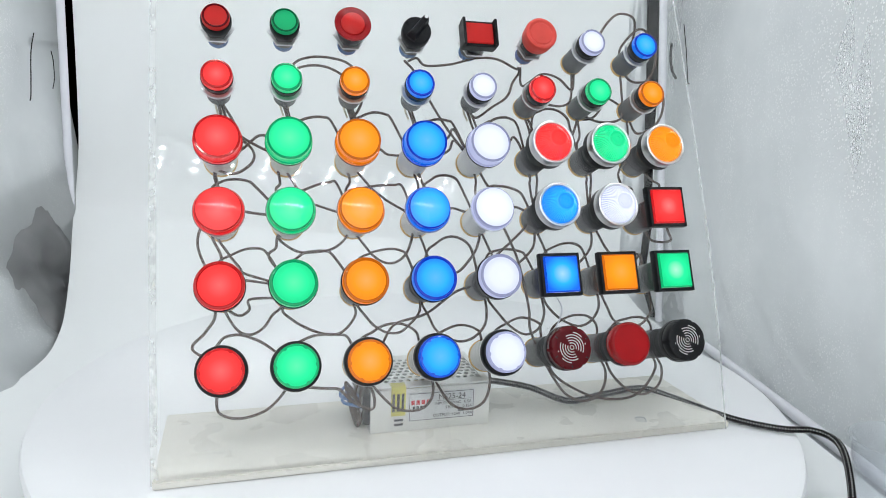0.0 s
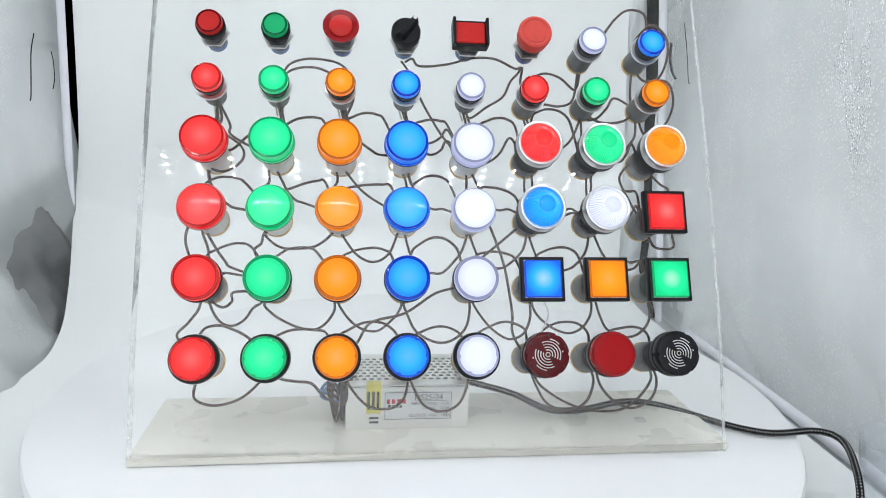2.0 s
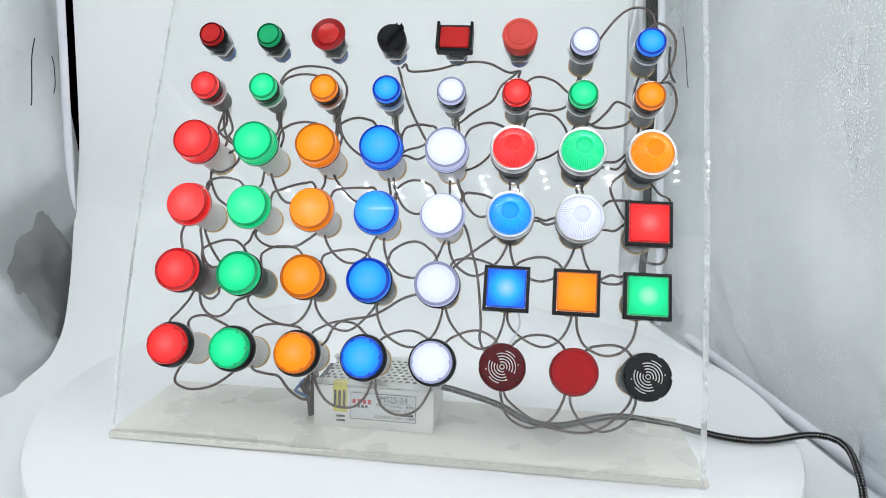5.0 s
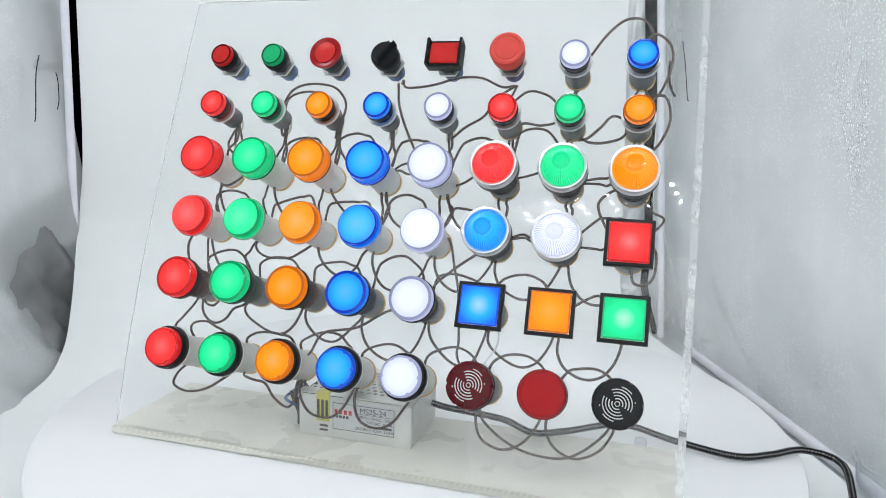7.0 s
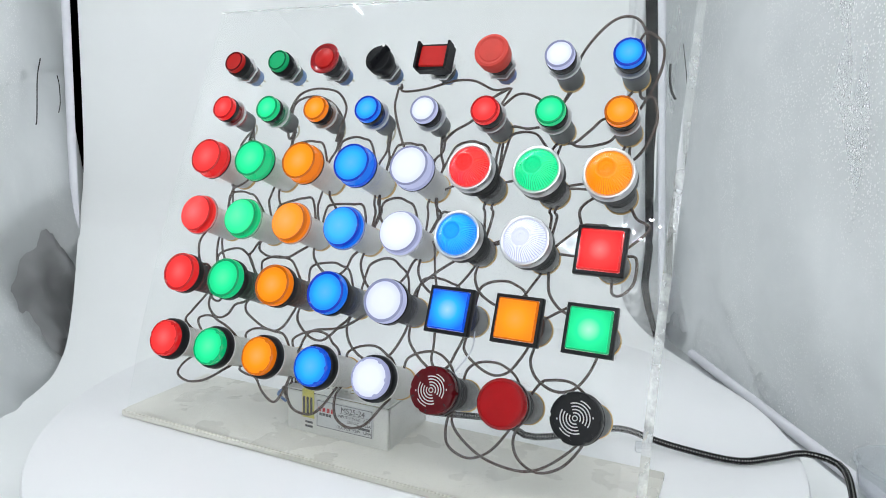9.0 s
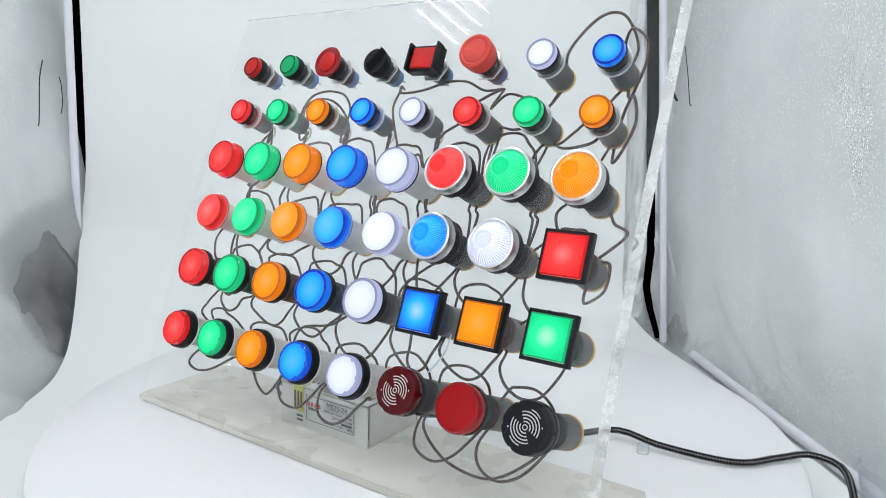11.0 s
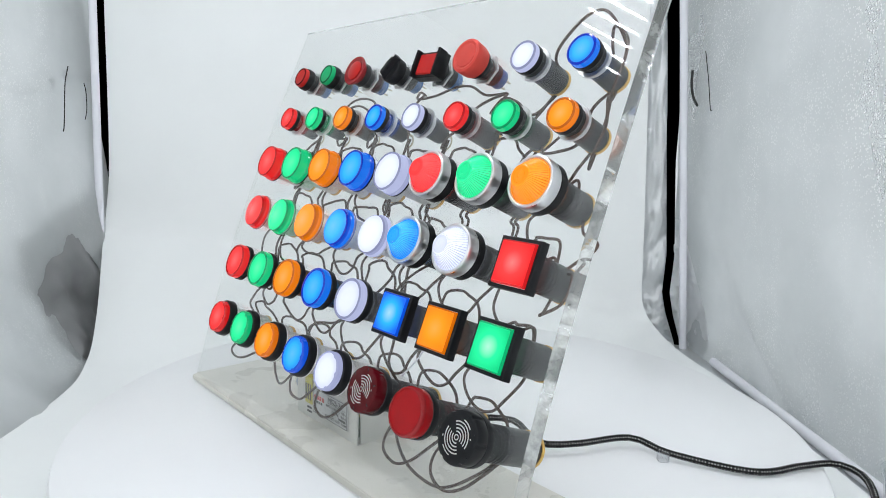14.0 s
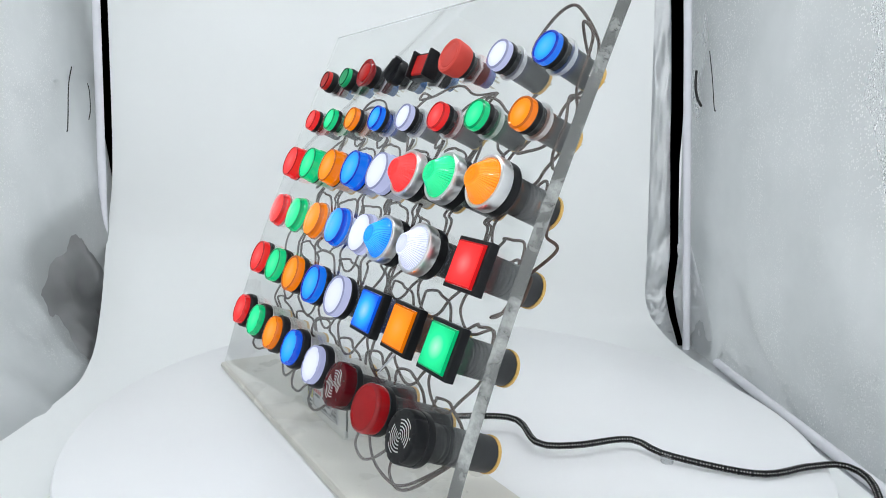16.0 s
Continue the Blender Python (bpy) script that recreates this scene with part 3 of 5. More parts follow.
def lamp(c, r, tint, kind):
    words = WORDS[tint]
    if kind == "tall":
        th = empty("pilot_lamp", f"lit {words} pilot lamp with tall clear-sided lens, pale barrel", "pilot lamp", "panel lamps")
        face, rim = lens_mats(tint, 0.0130, 0.86)
        part("bezel", lathe([(0.0135, 0.0), (0.0152, 0.0), (0.0152, 0.0010), (0.0135, 0.0012)], 40), BLACK, th)
        part("lens_wall", lathe([(0.0146, 0.0044), (0.0143, 0.0050), (0.0142, 0.0112)], 48), rim, th)
        part("lens_flange", lathe([(0.0140, 0.0010), (0.0150, 0.0012), (0.0151, 0.0040), (0.0147, 0.0046)], 48), SIDE[tint], th)
        part("lens_bevel", lathe([(0.0142, 0.0111), (0.0141, 0.0117), (0.0137, 0.0121), (0.0130, 0.0121), (0.0127, 0.0116)], 48), DEEP[tint], th)
        part("lens_face", lathe([(0.0128, 0.0116), (0.0120, 0.0117), (0.006, 0.01185), (0, 0.0119)], 48), face, th)
        lamp_body(th, 0.039, 0.0108, PALE)
    elif kind == "flat":
        th = empty("pilot_lamp", f"lit {words} pilot lamp with low ringed lens, pale barrel", "pilot lamp", "panel lamps")
        face, rim = lens_mats(tint, 0.0138, 0.9, 1.0)
        part("bezel", lathe([(0.0140, 0.0), (0.0158, 0.0), (0.0159, 0.0012), (0.0150, 0.0018)], 40), CLEAR_RIM if tint == "white" else RIMS[tint], th)
        part("lens_wall", lathe([(0.0147, 0.0042), (0.0143, 0.0048), (0.0142, 0.0066)], 48), SIDE[tint], th)
        part("lens_flange", lathe([(0.0145, 0.0012), (0.0152, 0.0016), (0.0152, 0.0036), (0.0147, 0.0044)], 48), rim, th)
        part("lens_bevel", lathe([(0.0142, 0.0065), (0.0141, 0.0072), (0.0138, 0.0077), (0.0134, 0.0079)], 48), DEEP[tint], th)
        part("lens_face", lathe([(0.0135 * k / 10, 0.0096 - 0.0018 * (k / 10) ** 2) for k in range(10, -1, -1)], 48), face, th)
        lamp_body(th, 0.039, 0.0108, PALE)
    elif kind == "collar":
        th = empty("pilot_lamp", f"lit {words} pilot lamp with clear rim on black collar", "pilot lamp", "panel lamps")
        face, rim = lens_mats(tint, 0.0125, 0.82)
        part("collar", lathe([(0.0125, 0.0), (0.0153, 0.0), (0.0154, 0.0040), (0.0148, 0.0048), (0.0125, 0.0048)], 40), BLACK, th)
        part("lens_wall", lathe([(0.0140, 0.0046), (0.0148, 0.0048), (0.0148, 0.0096), (0.0145, 0.0103)], 48), rim, th)
        part("lens_bevel", lathe([(0.0145, 0.0103), (0.0142, 0.0107), (0.0132, 0.0110), (0.0126, 0.0102)], 48), DEEP[tint], th)
        part("lens_face", lathe([(0.0127, 0.0102), (0.0110, 0.0104), (0.006, 0.0105), (0, 0.01055)], 48), face, th)
        lamp_body(th, 0.041, 0.0108, BODY)
    elif kind == "notched":
        th = empty("pilot_lamp", f"lit {words} pilot lamp with notched lens in wide black collar", "pilot lamp", "panel lamps")
        face, rim = lens_mats(tint, 0.0122, 0.84)
        part("collar", lathe([(0.0128, 0.0), (0.0150, 0.0), (0.0156, 0.0012), (0.0154, 0.0062), (0.0148, 0.0072), (0.0136, 0.0074), (0.0130, 0.0060)], 48), BLACK, th)
        part("collar_ring", lathe([(0.0150, 0.0002), (0.0158, 0.0002), (0.0158, 0.0010), (0.0150, 0.0010)], 48), WHITE_MARK, th, "thin white gasket")
        bm = bmesh.new()
        seg = 72
        prof = [(0.0136, 0.0068), (0.0135, 0.0112), (0.0130, 0.0120), (0.0123, 0.0121), (0.0121, 0.0115)]
        rows = []
        for rr, z in prof:
            rows.append([bm.verts.new((rr * q * math.cos(a), rr * q * math.sin(a), z)) for a, q in
                         ((2 * math.pi * i / seg, 0.93 if (i % 12) in (0, 1) and z > 0.0115 else 1.0) for i in range(seg))])
        for a, b in zip(rows, rows[1:]):
            for i in range(seg):
                bm.faces.new((a[i], a[(i + 1) % seg], b[(i + 1) % seg], b[i]))
        part("lens_wall", bm, SIDE[tint], th)
        part("lens_face", lathe([(0.0122, 0.0114), (0.0110, 0.0116), (0.006, 0.0117), (0, 0.01175)], 48), face, th)
        lamp_body(th, 0.038, 0.0112, PALE)
    elif kind == "small":
        th = empty("pilot_lamp", f"small lit {words} pilot lamp with black collar and metal ring", "pilot lamp", "panel lamps")
        face, rim = lens_mats(tint, 0.0082, 0.86)
        part("collar", lathe([(0.0085, 0.0), (0.0102, 0.0), (0.0103, 0.0028), (0.0098, 0.0034), (0.0085, 0.0034)], 32), BLACK, th)
        part("lens_wall", lathe([(0.0093, 0.0032), (0.0099, 0.0034), (0.0098, 0.0072)], 40), rim, th)
        part("lens_bevel", lathe([(0.0098, 0.0071), (0.0095, 0.0079), (0.0088, 0.0082), (0.0082, 0.0075)], 40), DEEP[tint], th)
        part("lens_face", lathe([(0.0083, 0.0075), (0.007, 0.0077), (0, 0.0078)], 40), face, th)
        nut(th, 0.0112, -0.0070, 0.0022, CHROME)
        part("lock_ring", lathe([(0.0082, -0.0098), (0.0098, -0.0098), (0.0098, -0.0112), (0.0082, -0.0112)], 24), CHROME, th)
        part("tinted_sleeve", lathe([(0.0078, -0.0005), (0.0081, -0.0008), (0.0081, -0.015), (0.0078, -0.0155)], 24), BODY if tint not in TINTED else TINTED[tint], th)
        if c < 5:
            for sx in (-1, 1):
                zb = -0.030
                lead = [Vector((sx * 0.0035, 0, zb)), Vector((sx * 0.0036, -0.0005, zb - 0.004)), Vector((sx * 0.0025, -0.005, zb - 0.006)), Vector((sx * 0.0012, -0.011, zb - 0.004))]
                part("lead", pipe(spline(lead, 4), 0.0007, 6), TIN, th, "bare tinned lead")
        lamp_body(th, 0.032 if c >= 5 else 0.027, 0.0080 if c < 5 else 0.0088, BODY, c >= 5, False)
    elif kind == "cone":
        th = empty("pilot_lamp", f"lit {words} ribbed cone lamp in chrome ring on black base", "pilot lamp", "panel lamps")
        face, rim = lens_mats(tint, 0.0125, 1.0)
        part("base_ring", lathe([(0.0120, 0.0), (0.0150, 0.0), (0.0158, 0.0010), (0.0158, 0.0064), (0.0152, 0.0070), (0.0120, 0.0070)], 40), BLACK, th)
        part("chrome_ring", lathe([(0.0130, 0.0068), (0.0158, 0.0069), (0.0159, 0.0072), (0.0159, 0.0136), (0.0155, 0.0145), (0.0146, 0.0149), (0.0138, 0.0146), (0.0133, 0.0136)], 48), CHROME, th, "satin chrome ring")
        bm = bmesh.new()
        seg, rows = 96, []
        for rr, z, d in [(0.0134, 0.0132, 0.0), (0.0132, 0.0142, 0.0), (0.0128, 0.0147, 0.0006), (0.0070, 0.0222, 0.0003), (0.0064, 0.0230, 0.0), (0.0055, 0.0233, 0.0)]:
            rows.append([bm.verts.new(((rr - d * (i % 2)) * math.cos(2 * math.pi * i / seg), (rr - d * (i % 2)) * math.sin(2 * math.pi * i / seg), z)) for i in range(seg)])
        for a, b in zip(rows, rows[1:]):
            for i in range(seg):
                bm.faces.new((a[i], a[(i + 1) % seg], b[(i + 1) % seg], b[i]))
        part("cone_lens", bm, CONE[tint], th, angle=20)
        part("lens_face", lathe([(0.0056, 0.02328), (0.0046, 0.0234), (0.0044, 0.0231), (0.0034, 0.0232), (0.0032, 0.0235), (0.0018, 0.0236), (0.0016, 0.0233), (0, 0.0234)], 32), CONE_TIP[tint], th, angle=20)
        lamp_body(th, 0.035, 0.0108, BODY)
    elif kind == "square":
        th = empty("pilot_lamp", f"lit square {words} pilot lamp in black frame", "pilot lamp", "panel lamps")
        face, rim = lens_mats(tint, 0.0165, 0.9)
        bm = bmesh.new()
        loops = []
        for h, z in [(0.0148, -0.0002), (0.0150, 0.0005), (0.0150, 0.0056), (0.0146, 0.0062), (0.0129, 0.0064), (0.0127, 0.0052)]:
            loops.append([bm.verts.new((x, y, z)) for x, y in ((-h, -h), (h, -h), (h, h), (-h, h))])
        for a, b in zip(loops, loops[1:]):
            for i in range(4):
                bm.faces.new((a[i], a[(i + 1) % 4], b[(i + 1) % 4], b[i]))
        part("frame", bm, BLACK, th)
        part("lens_wall", box((-0.0126, -0.0126, 0.004), (0.0126, 0.0126, 0.0078), bevel=0.0006), SIDE[tint], th)
        part("lens_face", box((-0.0117, -0.0117, 0.0070), (0.0117, 0.0117, 0.0082), bevel=0.0003), face, th)
        lamp_body(th, 0.0425, 0.0108, BODY)
    return turned(th, seat(c, r))


RIMS = {k: plastic("clear_" + k + "_rim", tuple(0.45 * x + 0.2 for x in v[0]), 0.12, coat=0.5, alpha=0.6) for k, v in TINTS.items()}
TINTED = {k: plastic("tinted_" + k + "_sleeve", tuple(0.35 * x + 0.02 for x in TINTS[k][0]), 0.25, coat=0.4) for k in ("green", "blue", "red")}


def switch_body(th, length=0.024):
    """Grey switch block behind the panel with blue insert, hex nut and pins."""
    part("barrel", lathe([(0, -0.0006), (0.0079, -0.0006), (0.0079, -length + 0.007), (0.0076, -length + 0.006), (0, -length + 0.006)], 24), BODY, th)
    part("insert", lathe([(0.0068, -length + 0.0066), (0.0070, -length + 0.006), (0.0070, -length), (0, -length)], 20), SWITCH_BLUE, th, "blue switch insert")
    nut(th, 0.0112, -0.0084, 0.0018)
    for x, y in ((-0.004, 0), (0.004, 0), (0, 0.004), (0, -0.004)):
        part("pin", box((x - 0.0010, y - 0.0003, -length - 0.006), (x + 0.0010, y + 0.0003, -length)), TIN, th)


def button(c, material, words):
    th = empty("push_button", f"small round {words} push button in black collar", "push button", "panel switches")
    part("collar", lathe([(0.0080, 0.0), (0.0098, 0.0), (0.0099, 0.0045), (0.0094, 0.0054), (0.0080, 0.0054)], 32), BLACK, th)
    part("cap", lathe([(0.0088, 0.0046), (0.0088, 0.0084), (0.0086, 0.0089), (0.0082, 0.0091)], 32), material, th)
    part("cap_rim", lathe([(0.00835, 0.0090), (0.0081, 0.0096), (0.0074, 0.0097), (0.0071, 0.0091)], 32), RED_DARK if material is RED_MATT else GREEN_DARK, th, "glossy dark rim")
    part("cap_face", lathe([(0.0072, 0.0091), (0.0040, 0.0092), (0, 0.0092)], 32), material, th)
    switch_body(th)
    return turned(th, seat(c, 0))


def mushroom(c, big):
    label = "faded red emergency stop mushroom button" if big else "red mushroom push button with clear outer ring"
    th = empty("stop_button", label, "push button", "panel switches")
    if big:
        part("stem", lathe([(0.0085, 0.0), (0.0100, 0.0), (0.0100, 0.003), (0.0085, 0.003)], 32), BLACK, th)
        part("cap", lathe([(0.0088, 0.0020), (0.0108, 0.0026), (0.0116, 0.0050), (0.0120, 0.0105), (0.0122, 0.0128), (0.0118, 0.0142), (0.0102, 0.0146), (0.0092, 0.0140), (0.0084, 0.0139), (0.0080, 0.0143), (0, 0.0145)], 40), RED_SOFT, th)
    else:
        part("collar", lathe([(0.0080, 0.0), (0.0098, 0.0), (0.0098, 0.0046), (0.0080, 0.0046)], 32), BLACK, th)
        part("skirt", lathe([(0.0085, 0.0042), (0.0100, 0.0050), (0.0122, 0.0086), (0.0125, 0.0098), (0.0118, 0.0106), (0.0100, 0.0104), (0.0082, 0.0098)], 40), RED_RIM, th)
        part("cap", lathe([(0.0082, 0.0092), (0.0080, 0.0106), (0.0074, 0.0110), (0, 0.0112)], 32), RED_MATT, th)
    switch_body(th)
    return turned(th, seat(c, 0))


def selector(c):
    th = empty("selector_switch", "black rotary selector switch with white pointer dot", "switch", "panel switches")
    part("knob", lathe([(0.0085, 0.0), (0.0102, 0.0), (0.0104, 0.0022), (0.0103, 0.0068), (0.0096, 0.0078), (0, 0.0080)], 32), BLACK, th)
    bm = bmesh.new()
    a = radians(52)
    for x0, x1, w0, h in ((-0.0095, 0.0112, 0.0032, 0.0125),):
        lo = [bm.verts.new((x, y, 0.006)) for x, y in ((x0, -w0 * 1.4), (x1, -w0), (x1, w0), (x0, w0 * 1.4))]
        hi = [bm.verts.new((x, y, h)) for x, y in ((x0 * 0.7, -w0 * 0.6), (x1, -w0 * 0.55), (x1, w0 * 0.55), (x0 * 0.7, w0 * 0.6))]
        bm.faces.new(hi)
        bm.faces.new(lo)
        for i in range(4):
            bm.faces.new((lo[i], lo[(i + 1) % 4], hi[(i + 1) % 4], hi[i]))
        bmesh.ops.bevel(bm, geom=list(bm.edges), offset=0.0006, segments=2, affect="EDGES")
    grip = part("grip", bm, BLACK, th)
    grip.rotation_euler = (0, 0, a)
    dot = part("pointer_dot", lathe([(0.0014, 0.0), (0.0013, 0.0004), (0, 0.0005)], 16), WHITE_MARK, th, "white dot")
    dot.location = (0.0098 * math.cos(a), 0.0098 * math.sin(a), 0.0125)
    switch_body(th)
    return turned(th, seat(c, 0))


def guard_button(c):
    th = empty("push_button", "rectangular red push button between black side guards", "push button", "panel switches")
    part("frame", box((-0.0128, -0.0098, 0.0), (0.0128, 0.0098, 0.0078), bevel=0.0006), BLACK, th)
    for s in (-1, 1):
        part("guard", box((s * 0.0118 - 0.0010, -0.0100, 0.004), (s * 0.0118 + 0.0010, 0.0104, 0.0118), bevel=0.0003), BLACK, th)
    part("cap", box((-0.0103, -0.0078, 0.006), (0.0103, 0.0078, 0.0090), bevel=0.0006), RED_MATT, th)
    switch_body(th)
    return turned(th, seat(c, 0))


def arc_marks(thing, z, material, radii, spans, w=0.00055):
    for rr in radii:
        for a0, a1 in spans:
            bm = bmesh.new()
            n = 14
            ring = [[bm.verts.new((q * math.cos(a), q * math.sin(a), z)) for q in (rr - w / 2, rr + w / 2)] for a in (radians(a0 + (a1 - a0) * k / n) for k in range(n + 1))]
            for a, b in zip(ring, ring[1:]):
                bm.faces.new((a[0], a[1], b[1], b[0]))
            bmesh.ops.solidify(bm, geom=list(bm.faces), thickness=0.0003)
            part("sound_mark", bm, material, thing, "printed white arc")


def buzzer(c, material, words, marks=True):
    th = empty("buzzer" if marks else "pilot_lamp", f"{words} on black base", "buzzer" if marks else "pilot lamp", "panel buzzers")
    part("base_ring", lathe([(0.0120, 0.0), (0.0148, 0.0), (0.0152, 0.0010), (0.0152, 0.0048), (0.0146, 0.0054), (0.0120, 0.0054)], 40), BLACK, th)
    bm = bmesh.new()
    seg, rows = 96, []
    for rr, z in [(0.0146, 0.0050), (0.0150, 0.0056), (0.0150, 0.0118), (0.0145, 0.0131), (0.0135, 0.0136), (0.011, 0.0137), (0.0, 0.0137)]:
        if rr == 0:
            rows.append([bm.verts.new((0, 0, z))] * seg)
        else:
            rows.append([bm.verts.new(((rr * (0.955 if marks and i % 16 in (0, 1) and 0.0110 < z < 0.0134 else 1)) * math.cos(2 * math.pi * i / seg),
                                       (rr * (0.955 if marks and i % 16 in (0, 1) and 0.0110 < z < 0.0134 else 1)) * math.sin(2 * math.pi * i / seg), z)) for i in range(seg)])
    for a, b in zip(rows, rows[1:]):
        for i in range(seg):
            j = (i + 1) % seg
            bm.faces.new((a[i], a[j], b[0]) if b[0] is b[1] else (a[i], a[j], b[j], b[i]))
    part("cap", bm, material, th)
    if not marks:
        part("lens_bevel", lathe([(0.01505, 0.0112), (0.0151, 0.0118), (0.0147, 0.0132), (0.0139, 0.0141), (0.0131, 0.0141), (0.0129, 0.0136)], 48), RED_RIM, th, "glossy darker rim")
    if marks:
        arc_marks(th, 0.0138, WHITE_MARK, (0.0014,), [(0, 360)], 0.0006)
        arc_marks(th, 0.0138, WHITE_MARK, (0.0031, 0.0049, 0.0067, 0.0085), [(-26, 116), (154, 296)], 0.00075)
        arc_marks(th, 0.0138, WHITE_MARK, (0.0102,), [(8, 14), (40, 80), (188, 194), (220, 262)], 0.0007)
        for k in range(6):
            a = radians(25 + 60 * k)
            h = part("vent_slot", box((-0.0010, -0.0004, 0.0), (0.0010, 0.0004, 0.0002)), BLACK, th)
            h.location = (0.0128 * math.cos(a), 0.0128 * math.sin(a), 0.0137)
            h.rotation_euler = (0, 0, a)
    lamp_body(th, 0.0485, 0.0108, BODY)
    return turned(th, seat(c, 5))


button(0, RED_MATT, "red")
button(1, GREEN_MATT, "green")
mushroom(2, False)
selector(3)
guard_button(4)
mushroom(5, True)
lamp(6, 0, "white", "small")
lamp(7, 0, "blue", "small")
HUES = ["red", "green", "orange", "blue", "white"]
for k, tint in enumerate(HUES + ["red", "green", "orange"]):
    lamp(k, 1, tint, "small")
for k, tint in enumerate(HUES):
    lamp(k, 2, tint, "tall")
    lamp(k, 3, tint, "flat")
    lamp(k, 4, tint, "collar")
    lamp(k, 5, tint, "notched")
for k, tint in enumerate(["red", "green", "orange"]):
    lamp(5 + k, 2, tint, "cone")
lamp(5, 3, "blue", "cone")
lamp(6, 3, "white", "cone")
lamp(7, 3, "red", "square")
for k, tint in enumerate(["blue", "orange", "green"]):
    lamp(5 + k, 4, tint, "square")
buzzer(5, RED_DARK, "dark red round buzzer with white sound arcs")
buzzer(6, RED_LAMP, "unlit glossy red flat-faced warning lamp", False)
buzzer(7, BLACK, "black round buzzer with white sound arcs")

# ---- power supply ----
def power_supply():
    ps = empty("power_supply", "aluminium power supply box with perforated lid and silver label", "power supply")
    W, D, H = 0.0850, 0.0610, 0.0325
    # folded tray: floor, front and back walls
    bm = box((-W / 2, 0, 0), (W / 2, 0.0012, H * 0.94), bevel=0.0003)
    part("front_wall", bm, ALU, ps)
    part("back_wall", box((-W / 2, D - 0.0012, 0), (W / 2, D, H * 0.94), bevel=0.0003), ALU, ps)
    part("tray", box((-W / 2, 0.0013, 0), (W / 2, D - 0.0013, 0.0012)), ALU, ps)
    part("end_wall", box((W / 2 - 0.0012, 0.003, 0.0013), (W / 2, D - 0.003, H * 0.93)), ALU, ps)
    # lid: bars between staggered round holes
    bm = bmesh.new()
    nx, ny, px, py, hr = 14, 8, 0.0052, 0.0056, 0.0019
    x0, y0 = -nx * px / 2, 0.008
    for j in range(ny):
        for i in range(nx):
            cx, cy = x0 + (i + 0.5 + 0.25 * (j % 2 * 2 - 1)) * px, y0 + (j + 0.5) * py
            ring = [bm.verts.new((cx + hr * math.cos(k * math.pi / 4 + math.pi / 8), cy + hr * math.sin(k * math.pi / 4 + math.pi / 8), H)) for k in range(8)]
            out = [bm.verts.new((cx + a * px / 2, cy + b * py / 2, H)) for a, b in ((1, 0.41), (0.41, 1), (-0.41, 1), (-1, 0.41), (-1, -0.41), (-0.41, -1), (0.41, -1), (1, -0.41))]
            for k in range(8):
                bm.faces.new((ring[k], ring[(k + 1) % 8], out[(k + 1) % 8], out[k]))
            for k, (a, b) in enumerate(((1, 1), (-1, 1), (-1, -1), (1, -1))):
                cn = bm.verts.new((cx + a * px / 2, cy + b * py / 2, H))
                bm.faces.new((out[2 * k], cn, out[2 * k + 1]))
    geo = bmesh.ops.extrude_face_region(bm, geom=list(bm.faces))
    bmesh.ops.translate(bm, verts=[v for v in geo["geom"] if isinstance(v, bmesh.types.BMVert)], vec=(0, 0, -0.0008))
    lid = part("lid", bm, ALU, ps, "perforated aluminium lid", angle=20)
    x1 = x0 + nx * px
    part("lid_border", box((-W / 2, -0.0004, H - 0.0010), (W / 2, y0 - 0.0002, H)), ALU, lid)
    part("lid_border", box((-W / 2, y0 + ny * py + 0.0002, H - 0.0010), (W / 2, D, H)), ALU, lid)
    part("lid_border", box((x1 + 0.002, y0, H - 0.0010), (W / 2, y0 + ny * py, H)), ALU, lid)
    part("terminal_block", box((-W / 2 - 0.004, 0.006, 0.004), (-W / 2 + 0.010, D - 0.006, H * 0.80), bevel=0.0006), BLACK, ps, "black screw terminal block")
    for k in range(5):
        s = part("terminal_screw", lathe([(0.0022, 0), (0.0022, 0.0008), (0.0012, 0.0012), (0, 0.0012)], 12), CHROME, ps)
        s.matrix_basis = pose(-W / 2 - 0.004, 0.012 + k * 0.0095, 0.014, 0, -90, 0)
    part("board", box((-W / 2 + 0.011, 0.004, 0.004), (W / 2 - 0.004, D - 0.004, 0.0055)), plastic("circuit_board", (0.05, 0.09, 0.05), 0.5), ps, "green circuit board")
    part("coil", box((-0.010, 0.018, 0.006), (0.014, 0.040, 0.024), bevel=0.002), plastic("transformer_tape", (0.35, 0.28, 0.08), 0.5), ps)
    # label plate with its border and lettering
    lab = part("label_plate", box((-0.0165, -0.0007, 0.0070), (0.0310, -0.0002, 0.0275)), LABEL, ps, "silver printed label")
    for lo, hi in (((-0.0158, 0.0268), (0.0303, 0.0271)), ((-0.0158, 0.0074), (0.0303, 0.0077)), ((-0.0158, 0.0077), (-0.0155, 0.0268)), ((0.0300, 0.0077), (0.0303, 0.0268)), ((0.0035, 0.0208), (0.0290, 0.0210))):
        part("border_line", box((lo[0], -0.0010, lo[1]), (hi[0], -0.0008, hi[1])), PRINT, lab)

    def words(text, x, z, size, material=PRINT):
        cu = bpy.data.curves.new("lettering", "FONT")
        cu.body, cu.size, cu.extrude = text, size, 0.0001
        cu.materials.append(material)
        o = new("lettering", cu)
        o.parent = lab
        o.matrix_basis = pose(x, -0.0010, z, 90, 0, 0)

    words("MS25-24", 0.0045, 0.0217, 0.0056)
    words("INPUT:115VAC   0.5A", 0.0020, 0.0178, 0.0029)
    words("230VAC   0.35A", 0.0098, 0.0146, 0.0029)
